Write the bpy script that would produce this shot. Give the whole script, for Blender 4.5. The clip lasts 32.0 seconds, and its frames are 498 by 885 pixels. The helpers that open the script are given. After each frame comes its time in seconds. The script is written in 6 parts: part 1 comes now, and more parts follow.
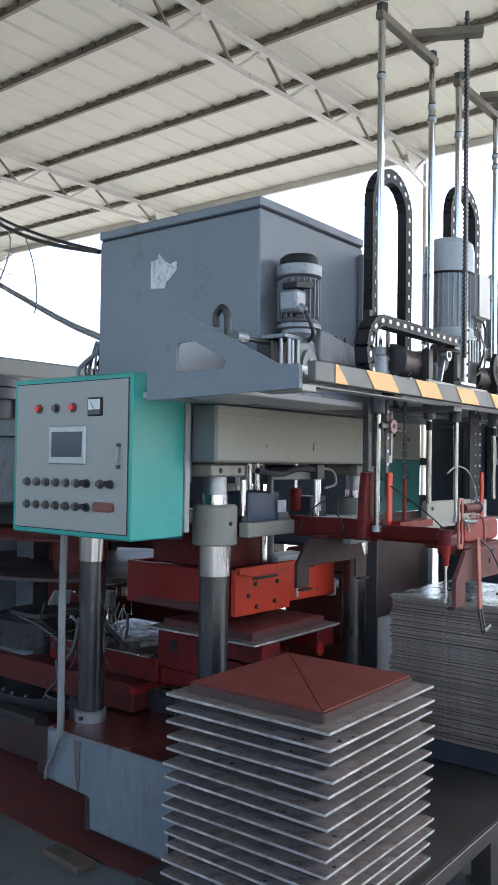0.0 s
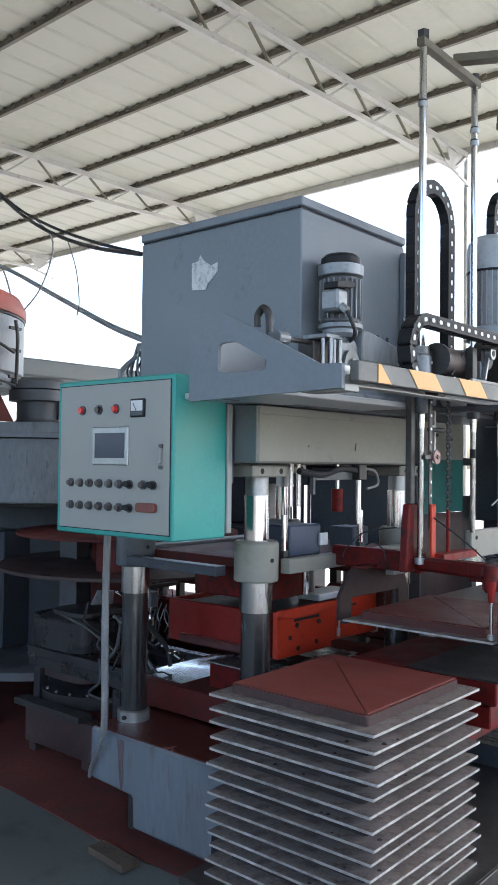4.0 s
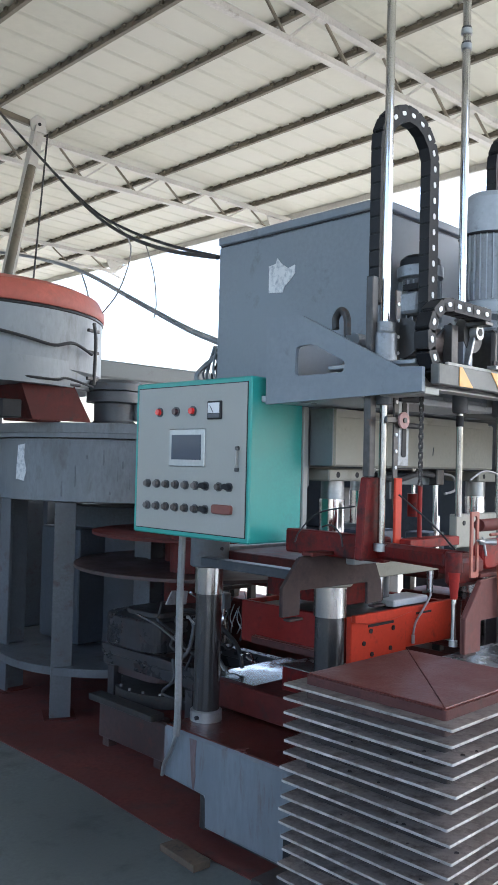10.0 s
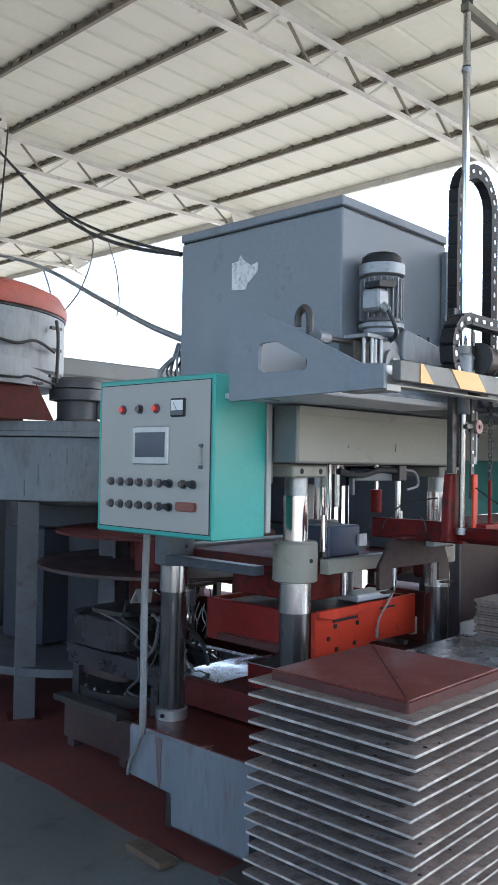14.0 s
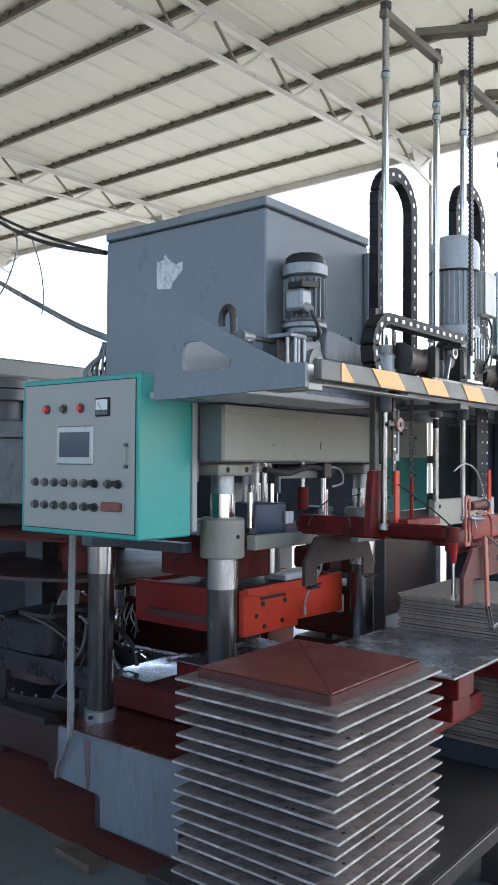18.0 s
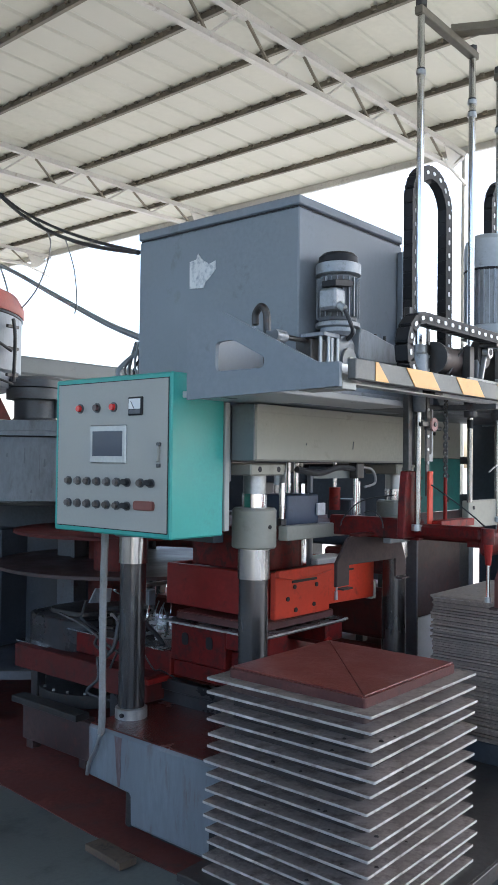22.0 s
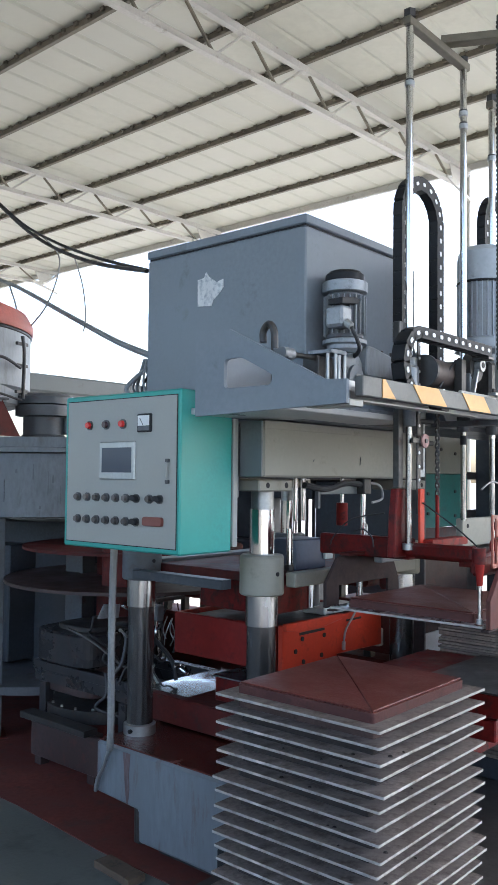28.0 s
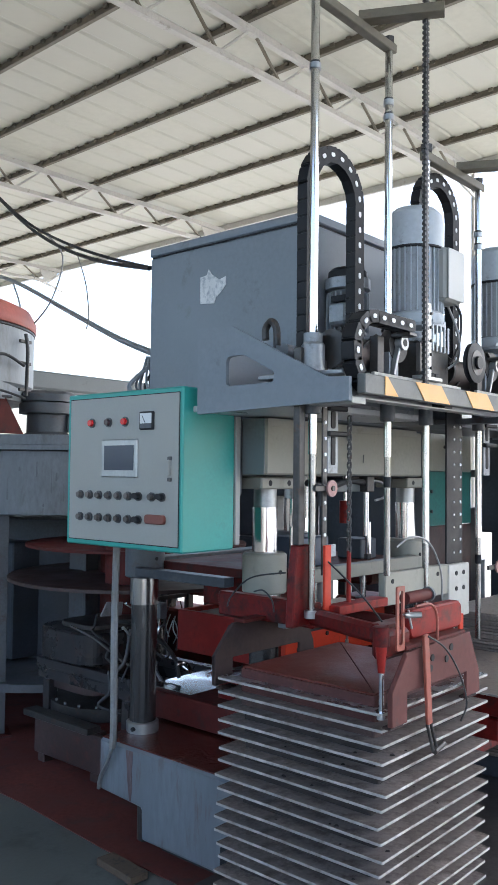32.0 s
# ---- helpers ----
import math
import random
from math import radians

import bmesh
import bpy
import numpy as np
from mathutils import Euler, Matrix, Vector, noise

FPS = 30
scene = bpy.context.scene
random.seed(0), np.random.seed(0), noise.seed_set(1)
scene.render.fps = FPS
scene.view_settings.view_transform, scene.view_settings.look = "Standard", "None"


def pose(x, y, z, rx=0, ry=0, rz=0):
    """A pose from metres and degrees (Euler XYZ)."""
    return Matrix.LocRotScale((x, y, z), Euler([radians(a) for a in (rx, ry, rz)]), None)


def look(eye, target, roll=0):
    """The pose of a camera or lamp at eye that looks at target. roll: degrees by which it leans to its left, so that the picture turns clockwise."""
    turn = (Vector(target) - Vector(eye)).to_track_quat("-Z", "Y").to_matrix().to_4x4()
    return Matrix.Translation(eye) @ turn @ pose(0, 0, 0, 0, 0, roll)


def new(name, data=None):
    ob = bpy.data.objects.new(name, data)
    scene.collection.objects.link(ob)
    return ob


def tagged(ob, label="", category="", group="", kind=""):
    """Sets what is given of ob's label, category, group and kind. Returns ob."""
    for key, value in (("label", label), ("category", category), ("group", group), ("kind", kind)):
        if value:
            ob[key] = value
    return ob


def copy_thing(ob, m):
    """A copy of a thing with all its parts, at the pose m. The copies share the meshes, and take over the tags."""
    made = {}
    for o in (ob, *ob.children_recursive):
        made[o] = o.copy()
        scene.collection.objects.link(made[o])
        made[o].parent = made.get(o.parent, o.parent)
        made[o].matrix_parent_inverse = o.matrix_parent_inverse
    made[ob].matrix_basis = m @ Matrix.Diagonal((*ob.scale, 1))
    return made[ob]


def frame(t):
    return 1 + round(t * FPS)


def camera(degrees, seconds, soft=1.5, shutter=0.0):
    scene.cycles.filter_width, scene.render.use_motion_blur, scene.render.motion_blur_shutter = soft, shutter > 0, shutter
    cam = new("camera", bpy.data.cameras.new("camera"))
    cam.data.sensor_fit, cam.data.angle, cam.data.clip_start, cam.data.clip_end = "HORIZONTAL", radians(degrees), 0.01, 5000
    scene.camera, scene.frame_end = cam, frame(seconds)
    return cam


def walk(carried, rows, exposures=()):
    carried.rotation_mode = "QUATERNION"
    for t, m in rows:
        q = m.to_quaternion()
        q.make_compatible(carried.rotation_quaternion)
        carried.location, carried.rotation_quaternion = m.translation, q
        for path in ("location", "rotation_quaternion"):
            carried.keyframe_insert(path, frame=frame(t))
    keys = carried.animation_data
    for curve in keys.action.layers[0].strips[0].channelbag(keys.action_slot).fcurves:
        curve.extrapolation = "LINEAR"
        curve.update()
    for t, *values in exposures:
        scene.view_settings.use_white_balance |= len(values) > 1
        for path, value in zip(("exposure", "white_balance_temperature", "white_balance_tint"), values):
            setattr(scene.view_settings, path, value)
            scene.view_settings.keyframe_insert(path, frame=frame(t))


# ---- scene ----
cam = camera(33.3, 32.0, soft=1.2)
SKY, SUN, SUN_UP, SUN_TURN, EXPOSURE, KELVIN = 0.17, 1.7, 52, 118, 2.15, 6150

PATH = [
    (0, (0.019, 0.02, 1.637), (1.596, 1.249, 1.683), 0.8),
    (0.5, (0.022, 0.023, 1.639), (1.598, 1.254, 1.687), 0.7),
    (1, (0.021, 0.022, 1.637), (1.593, 1.257, 1.687), 0.7),
    (1.5, (0.021, 0.021, 1.637), (1.59, 1.261, 1.689), 0.7),
    (2, (0.02, 0.02, 1.638), (1.583, 1.267, 1.689), 0.7),
    (2.5, (0.022, 0.023, 1.636), (1.578, 1.278, 1.687), 0.7),
    (4.5, (0.01, 0.032, 1.634), (1.509, 1.354, 1.681), 0.7),
    (5, (0.005, 0.035, 1.633), (1.485, 1.379, 1.681), 0.8),
    (5.5, (0.005, 0.041, 1.634), (1.465, 1.407, 1.683), 0.9),
    (6, (0.005, 0.045, 1.636), (1.446, 1.432, 1.684), 1.1),
    (6.5, (-0.002, 0.058, 1.628), (1.424, 1.459, 1.681), 1.6),
    (7, (0.001, 0.056, 1.631), (1.416, 1.469, 1.683), 1.5),
    (7.5, (0.003, 0.058, 1.629), (1.411, 1.477, 1.68), 1.5),
    (8, (0.008, 0.054, 1.628), (1.41, 1.479, 1.678), 1.4),
    (8.5, (0.007, 0.053, 1.629), (1.407, 1.48, 1.679), 1.3),
    (9, (0.003, 0.05, 1.635), (1.403, 1.478, 1.684), 1.3),
    (9.5, (0.004, 0.052, 1.633), (1.404, 1.479, 1.685), 1.4),
    (10, (0.004, 0.052, 1.635), (1.407, 1.476, 1.686), 1.4),
    (10.5, (0.005, 0.053, 1.629), (1.409, 1.476, 1.684), 1.5),
    (11, (0.004, 0.052, 1.632), (1.412, 1.471, 1.685), 1.4),
    (11.5, (0.007, 0.045, 1.635), (1.419, 1.46, 1.686), 1.2),
    (12, (0.0, 0.048, 1.633), (1.421, 1.453, 1.685), 1.1),
    (12.5, (-0.001, 0.045, 1.633), (1.428, 1.444, 1.683), 1.1),
    (13, (0.002, 0.041, 1.634), (1.438, 1.432, 1.682), 1.0),
    (13.5, (0.005, 0.047, 1.632), (1.454, 1.426, 1.68), 1.1),
    (14, (0.007, 0.045, 1.633), (1.468, 1.41, 1.68), 1.0),
    (14.5, (0.01, 0.042, 1.633), (1.486, 1.391, 1.68), 0.9),
    (16.5, (0.019, 0.015, 1.633), (1.57, 1.277, 1.681), 0.5),
    (17, (0.011, 0.011, 1.633), (1.575, 1.257, 1.681), 0.5),
    (17.5, (0.009, 0.011, 1.634), (1.577, 1.252, 1.681), 0.4),
    (18, (0.012, 0.012, 1.633), (1.578, 1.255, 1.679), 0.4),
    (18.5, (0.007, 0.017, 1.634), (1.57, 1.264, 1.677), 0.4),
    (19, (0.007, 0.021, 1.633), (1.563, 1.276, 1.676), 0.4),
    (19.5, (0.007, 0.022, 1.636), (1.555, 1.287, 1.676), 0.5),
    (20, (0.01, 0.025, 1.632), (1.55, 1.301, 1.674), 0.4),
    (20.5, (0.008, 0.023, 1.634), (1.542, 1.306, 1.676), 0.5),
    (21, (0.009, 0.026, 1.633), (1.538, 1.314, 1.677), 0.6),
    (21.5, (0.008, 0.028, 1.635), (1.533, 1.321, 1.679), 0.6),
    (22, (0.011, 0.028, 1.632), (1.533, 1.325, 1.677), 0.7),
    (22.5, (0.011, 0.028, 1.634), (1.53, 1.328, 1.682), 0.6),
    (23, (0.01, 0.027, 1.634), (1.526, 1.33, 1.684), 0.7),
    (23.5, (0.005, 0.025, 1.635), (1.521, 1.328, 1.689), 0.8),
    (24, (0.005, 0.027, 1.634), (1.519, 1.332, 1.692), 0.8),
    (24.5, (0.002, 0.025, 1.637), (1.516, 1.331, 1.697), 0.8),
    (25, (0.0, 0.028, 1.634), (1.513, 1.334, 1.698), 0.9),
    (25.5, (0.0, 0.025, 1.635), (1.512, 1.333, 1.702), 0.9),
    (27.5, (-0.017, 0.012, 1.635), (1.494, 1.319, 1.715), 0.5),
    (28, (-0.013, 0.016, 1.634), (1.498, 1.324, 1.716), 0.6),
    (28.5, (-0.006, 0.016, 1.634), (1.502, 1.327, 1.716), 0.7),
    (29, (-0.009, 0.021, 1.63), (1.5, 1.332, 1.713), 0.9),
    (29.5, (-0.012, 0.026, 1.634), (1.498, 1.335, 1.715), 1.0),
    (30, (-0.01, 0.019, 1.637), (1.497, 1.332, 1.717), 0.8),
    (30.5, (-0.006, 0.014, 1.635), (1.499, 1.329, 1.714), 0.7),
    (31, (-0.004, 0.014, 1.636), (1.501, 1.33, 1.712), 0.7),
    (31.5, (-0.001, 0.014, 1.634), (1.502, 1.331, 1.711), 0.7),
    (32, (-0.002, 0.014, 1.635), (1.501, 1.33, 1.711), 0.6),
]
walk(cam, [(t, look(eye, target, roll)) for t, eye, target, roll in PATH], [(t, EXPOSURE + e, KELVIN, 10) for t, e in ((0, -0.1), (2.5, -0.1), (6, 0.05), (9, 0.15), (12, 0.15), (14.5, 0.05), (18, -0.07), (24, 0.0), (32, 0.0))])

# ---- sky, sun ----
world = bpy.data.worlds.new("daylight")
scene.world = world
world.use_nodes = True
wn = world.node_tree.nodes
sky = wn.new("ShaderNodeTexSky")
sky.sky_type, sky.sun_disc = "NISHITA", False
sky.sun_elevation, sky.sun_rotation = radians(SUN_UP), radians(SUN_TURN)
sky.air_density, sky.dust_density, sky.ozone_density = 1.0, 4.0, 1.0
wn["Background"].inputs[1].default_value = SKY
world.node_tree.links.new(sky.outputs[0], wn["Background"].inputs[0])
sun = new("sun", bpy.data.lights.new("sun", "SUN"))
sun.data.energy, sun.data.angle, sun.data.color = SUN, radians(2.0), (1.0, 0.94, 0.86)
_d = Vector((math.sin(radians(SUN_TURN)) * math.cos(radians(SUN_UP)), math.cos(radians(SUN_TURN)) * math.cos(radians(SUN_UP)), math.sin(radians(SUN_UP))))
sun.matrix_world = look(_d * 50, (0, 0, 0))


# ---- materials ----
def surface(name, rgb, rough=0.5, metal=0.0, vary=0.25, grain=60.0, stain=3.0, bump=0.12, dirt=None, dirt_amount=0.45, random_tone=0.0, coat=0.0, spec=0.5, stretch=(1, 1, 1)):
    """Painted, worn or raw stuff: base colour varied at two scales, patches of dirt, fine relief."""
    m = bpy.data.materials.new(name)
    m.use_nodes = True
    n, l = m.node_tree.nodes, m.node_tree.links
    b = n["Principled BSDF"]
    b.inputs["Metallic"].default_value = metal
    b.inputs["Specular IOR Level"].default_value = spec
    b.inputs["Coat Weight"].default_value = coat
    vm = n.new("ShaderNodeVectorMath")
    vm.operation = "MULTIPLY"
    vm.inputs[1].default_value = stretch
    tc = n.new("ShaderNodeTexCoord")
    l.new(tc.outputs["Object"], vm.inputs[0])

    def noise_tex(scale, detail, rough_n=0.6):
        t = n.new("ShaderNodeTexNoise")
        t.inputs["Scale"].default_value, t.inputs["Detail"].default_value, t.inputs["Roughness"].default_value = scale, detail, rough_n
        l.new(vm.outputs[0], t.inputs["Vector"])
        return t

    def ramp(src, a, c):
        r = n.new("ShaderNodeMapRange")
        r.inputs[1].default_value, r.inputs[2].default_value = a, c
        l.new(src, r.inputs[0])
        return r.outputs[0]

    def mix(fac, a, c, kind="MIX"):
        x = n.new("ShaderNodeMix")
        x.data_type, x.blend_type = "RGBA", kind
        for sock, v in ((x.inputs[0], fac), (x.inputs[6], a), (x.inputs[7], c)):
            if isinstance(v, bpy.types.NodeSocket):
                l.new(v, sock)
            else:
                sock.default_value = v if isinstance(v, (int, float)) else (*v, 1)
        return x.outputs[2]

    big, fine = noise_tex(stain, 4), noise_tex(grain, 3)
    light = tuple(min(1.0, c * (1 + vary)) for c in rgb)
    dark = tuple(c * (1 - vary) for c in rgb)
    col = mix(ramp(big.outputs[0], 0.3, 0.7), dark, light)
    col = mix(ramp(fine.outputs[0], 0.35, 0.75), col, tuple(c * (1 - vary * 0.7) for c in rgb))
    if random_tone:
        oi = n.new("ShaderNodeObjectInfo")
        col = mix(ramp(oi.outputs["Random"], 0.0, 1.0 / random_tone), col, tuple(c * 0.45 for c in rgb))
    if dirt:
        d = noise_tex(stain * 2.7, 6, 0.7)
        f = ramp(d.outputs[0], 0.72 - dirt_amount * 0.4, 0.82 - dirt_amount * 0.2)
        col = mix(f, col, dirt)
    l.new(col, b.inputs["Base Color"])
    rr = n.new("ShaderNodeMapRange")
    rr.inputs[1].default_value, rr.inputs[2].default_value = 0.3, 0.7
    rr.inputs[3].default_value, rr.inputs[4].default_value = max(0.02, rough - 0.12), min(1, rough + 0.12)
    l.new(big.outputs[0], rr.inputs[0])
    l.new(rr.outputs[0], b.inputs["Roughness"])
    if bump:
        bp = n.new("ShaderNodeBump")
        bp.inputs["Strength"].default_value, bp.inputs["Distance"].default_value = bump, 0.004
        l.new(fine.outputs[0], bp.inputs["Height"])
        l.new(bp.outputs[0], b.inputs["Normal"])
    return m


RUST = (0.10, 0.045, 0.025)
GRIME = (0.035, 0.032, 0.03)
M = dict(
    concrete=surface("concrete floor", (0.155, 0.168, 0.158), 0.5, vary=0.3, grain=45, stain=1.1, bump=0.25, dirt=(0.062, 0.068, 0.066), dirt_amount=0.45),
    yard=surface("pale yard ground", (0.34, 0.34, 0.33), 0.9, vary=0.25, grain=8, stain=0.2, bump=0.3),
    red_floor=surface("red oxide floor paint", (0.145, 0.036, 0.028), 0.7, vary=0.35, grain=40, stain=2.5, bump=0.3, dirt=(0.05, 0.034, 0.03)),
    wet_deck=surface("wet red oxide deck", (0.10, 0.024, 0.018), 0.20, vary=0.3, grain=90, stain=5, bump=0.8, dirt=(0.055, 0.03, 0.027), dirt_amount=0.4),
    cream=surface("cream roof sheet", (0.455, 0.450, 0.372), 0.55, vary=0.07, grain=9, stain=0.5, bump=0.02, dirt=(0.41, 0.385, 0.31), dirt_amount=0.25),
    truss=surface("pale grey truss paint", (0.47, 0.455, 0.41), 0.55, vary=0.15, grain=30, stain=2, dirt=(0.20, 0.17, 0.13), dirt_amount=0.35),
    webs=surface("shadow-grey web iron", (0.20, 0.175, 0.13), 0.6, vary=0.25, grain=30, stain=2, dirt=RUST, dirt_amount=0.3),
    purlin=surface("olive-brown purlin steel", (0.14, 0.12, 0.085), 0.6, vary=0.3, grain=30, stain=2, dirt=RUST, dirt_amount=0.3),
    panel=surface("pale grey enamel", (0.335, 0.336, 0.308), 0.42, vary=0.06, grain=90, stain=3, bump=0.02, dirt=(0.29, 0.29, 0.265), dirt_amount=0.2),
    teal=surface("teal enamel", (0.032, 0.328, 0.283), 0.38, vary=0.10, grain=70, stain=3, bump=0.03, dirt=(0.03, 0.24, 0.21), dirt_amount=0.18),
    # darker copy of the teal: the end plate's shadow is in the colour
    teal_shaded=surface("grimy teal paint", (0.03, 0.15, 0.125), 0.5, vary=0.25, grain=60, stain=4, bump=0.05, dirt=(0.05, 0.09, 0.08), dirt_amount=0.45),
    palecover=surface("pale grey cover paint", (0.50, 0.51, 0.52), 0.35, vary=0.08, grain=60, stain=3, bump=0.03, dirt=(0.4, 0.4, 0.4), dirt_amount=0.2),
    greyblue=surface("blue-grey machine paint", (0.185, 0.21, 0.24), 0.45, vary=0.12, grain=50, stain=2.0, bump=0.05, dirt=(0.115, 0.125, 0.135), dirt_amount=0.28),
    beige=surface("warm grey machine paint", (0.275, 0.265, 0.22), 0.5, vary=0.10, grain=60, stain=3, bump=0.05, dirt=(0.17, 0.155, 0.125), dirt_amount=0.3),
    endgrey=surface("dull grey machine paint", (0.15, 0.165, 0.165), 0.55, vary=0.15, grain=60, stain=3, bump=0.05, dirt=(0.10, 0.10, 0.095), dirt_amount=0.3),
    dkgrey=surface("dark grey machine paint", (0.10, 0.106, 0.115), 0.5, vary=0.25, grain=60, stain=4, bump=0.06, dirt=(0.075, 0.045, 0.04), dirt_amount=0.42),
    base_grey=surface("grey base paint with red runs", (0.175, 0.198, 0.222), 0.5, vary=0.22, grain=40, stain=4, bump=0.08, dirt=(0.12, 0.06, 0.055), dirt_amount=0.42, stretch=(1, 1, 0.22)),
    run=surface("faded red run", (0.135, 0.085, 0.085), 0.6, vary=0.4, grain=40, stain=9, bump=0.05, dirt=(0.17, 0.16, 0.17), dirt_amount=0.5, stretch=(1, 1, 0.3)),
    dullsteel=surface("dull turned steel", (0.48, 0.475, 0.465), 0.24, metal=1.0, vary=0.12, grain=30, stain=4, bump=0.0, stretch=(1, 1, 0.2)),
    orange=surface("orange-red enamel", (0.50, 0.042, 0.018), 0.42, vary=0.18, grain=50, stain=5, bump=0.05, dirt=(0.16, 0.022, 0.016), dirt_amount=0.38, spec=0.25),
    red=surface("worn red machine paint", (0.25, 0.016, 0.012), 0.5, vary=0.25, grain=45, stain=7, bump=0.08, dirt=(0.055, 0.014, 0.013), dirt_amount=0.5, spec=0.2),
    red_shaded=surface("deep red enamel", (0.20, 0.014, 0.011), 0.45, vary=0.2, grain=45, stain=6, bump=0.06, dirt=(0.08, 0.012, 0.011), dirt_amount=0.4, spec=0.25),
    dkred=surface("dusty dark red steel", (0.105, 0.020, 0.017), 0.6, vary=0.35, grain=40, stain=5, bump=0.12, dirt=(0.045, 0.024, 0.022), dirt_amount=0.5, spec=0.2),
    slab=surface("fresh red concrete", (0.185, 0.040, 0.030), 0.65, vary=0.13, grain=140, stain=6, bump=0.35, dirt=(0.14, 0.034, 0.027), dirt_amount=0.3, spec=0.25),
    dampslab=surface("damp pressed red concrete", (0.15, 0.034, 0.026), 0.42, vary=0.10, grain=120, stain=5, bump=0.4, dirt=(0.11, 0.03, 0.025), dirt_amount=0.35),
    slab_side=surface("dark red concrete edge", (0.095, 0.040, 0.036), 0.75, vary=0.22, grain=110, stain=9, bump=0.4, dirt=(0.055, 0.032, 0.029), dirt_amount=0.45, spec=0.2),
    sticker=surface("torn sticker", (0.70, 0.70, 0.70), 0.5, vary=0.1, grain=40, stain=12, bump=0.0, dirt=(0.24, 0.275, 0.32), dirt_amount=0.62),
    slab_greyed=surface("grey-dusted red slab edge", (0.085, 0.056, 0.051), 0.8, vary=0.25, grain=100, stain=8, bump=0.4, dirt=(0.05, 0.04, 0.037), dirt_amount=0.45, spec=0.2),
    # dark tone carries the shade in the gaps between trays
    slab_shaded=surface("stacked dull concrete edge", (0.056, 0.046, 0.043), 0.8, vary=0.3, grain=90, stain=7, bump=0.4, dirt=(0.032, 0.026, 0.024), random_tone=0.35, spec=0.2),
    pallet=surface("dusty steel tray", (0.325, 0.270, 0.240), 0.55, metal=0.1, vary=0.45, grain=70, stain=6, bump=0.15, dirt=(0.08, 0.052, 0.043), dirt_amount=0.62, random_tone=0.45, spec=0.35),
    worn_edge=surface("bright worn tray edge", (0.56, 0.53, 0.50), 0.5, metal=0.15, vary=0.5, grain=40, stain=5, bump=0.3, dirt=(0.13, 0.095, 0.08), dirt_amount=0.6, random_tone=0.5),
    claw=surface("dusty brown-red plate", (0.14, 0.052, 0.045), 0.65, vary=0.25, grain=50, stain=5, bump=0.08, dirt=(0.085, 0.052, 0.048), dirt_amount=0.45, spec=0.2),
    # shaded copy of the claw plate, for the far claw and the lips
    claw_shaded=surface("soot-dark claw plate", (0.055, 0.036, 0.034), 0.65, vary=0.3, grain=50, stain=5, bump=0.08, dirt=(0.03, 0.024, 0.024), dirt_amount=0.5, spec=0.2),
    salmon=surface("worn orange paint", (0.34, 0.085, 0.055), 0.5, vary=0.25, grain=50, stain=9, bump=0.06, dirt=(0.18, 0.08, 0.06), dirt_amount=0.45),
    faded=surface("faded pink-grey plastic", (0.36, 0.20, 0.18), 0.5, vary=0.15, bump=0.02),
    board=surface("dusty brown-grey steel sheet", (0.31, 0.258, 0.222), 0.6, metal=0.1, vary=0.35, grain=60, stain=7, bump=0.15, dirt=(0.13, 0.10, 0.085), dirt_amount=0.45, random_tone=0.7, spec=0.3),
    wetboard=surface("wet steel sheet", (0.52, 0.53, 0.55), 0.27, metal=0.9, vary=0.3, grain=38, stain=7, bump=0.5, dirt=(0.26, 0.24, 0.23), dirt_amount=0.5),
    chrome=surface("polished steel rod", (0.72, 0.72, 0.72), 0.16, metal=1.0, vary=0.08, grain=30, stain=4, bump=0.0, stretch=(1, 1, 0.2)),
    oily=surface("oiled steel column", (0.125, 0.122, 0.122), 0.27, metal=0.75, vary=0.35, grain=30, stain=4, bump=0.02, dirt=(0.06, 0.045, 0.04), dirt_amount=0.5, stretch=(1, 1, 0.2)),
    shank=surface("oil-streaked rod", (0.40, 0.40, 0.39), 0.2, metal=1.0, vary=0.3, grain=25, stain=6, bump=0.0, dirt=(0.07, 0.06, 0.055), dirt_amount=0.55, stretch=(1, 1, 0.15)),
    bare=surface("bare machined steel", (0.42, 0.43, 0.43), 0.38, metal=0.8, vary=0.2, grain=60, stain=6, bump=0.06, dirt=GRIME, dirt_amount=0.25),
    alu=surface("cast aluminium", (0.28, 0.295, 0.31), 0.42, metal=0.35, vary=0.18, grain=70, stain=8, bump=0.08, dirt=(0.12, 0.12, 0.125)),
    motor=surface("grey-blue motor paint", (0.42, 0.46, 0.50), 0.45, vary=0.12, grain=60, stain=6, bump=0.06, dirt=(0.20, 0.21, 0.22), dirt_amount=0.3),
    bezel=surface("scuffed dark bezel", (0.075, 0.075, 0.078), 0.4, vary=0.3, bump=0.02),
    cap=surface("brown-grey cap", (0.17, 0.145, 0.135), 0.3, vary=0.35, grain=40, bump=0.02, random_tone=0.7),
    scuff=surface("scuffed grey paint", (0.15, 0.16, 0.17), 0.6, vary=0.3, grain=60, stain=9, bump=0.05),
    black=surface("black plastic", (0.022, 0.022, 0.024), 0.5, vary=0.3, grain=80, stain=8, bump=0.04, spec=0.22),
    rubber=surface("black cable rubber", (0.03, 0.03, 0.032), 0.5, vary=0.3, grain=80, stain=8, bump=0.05),
    iron=surface("greasy dark iron", (0.065, 0.061, 0.058), 0.42, metal=0.4, vary=0.4, grain=50, stain=7, bump=0.15, dirt=RUST, dirt_amount=0.35),
    yellow=surface("hazard yellow paint", (0.80, 0.43, 0.14), 0.5, vary=0.12, grain=50, stain=8, bump=0.05, dirt=(0.40, 0.26, 0.10), dirt_amount=0.25),
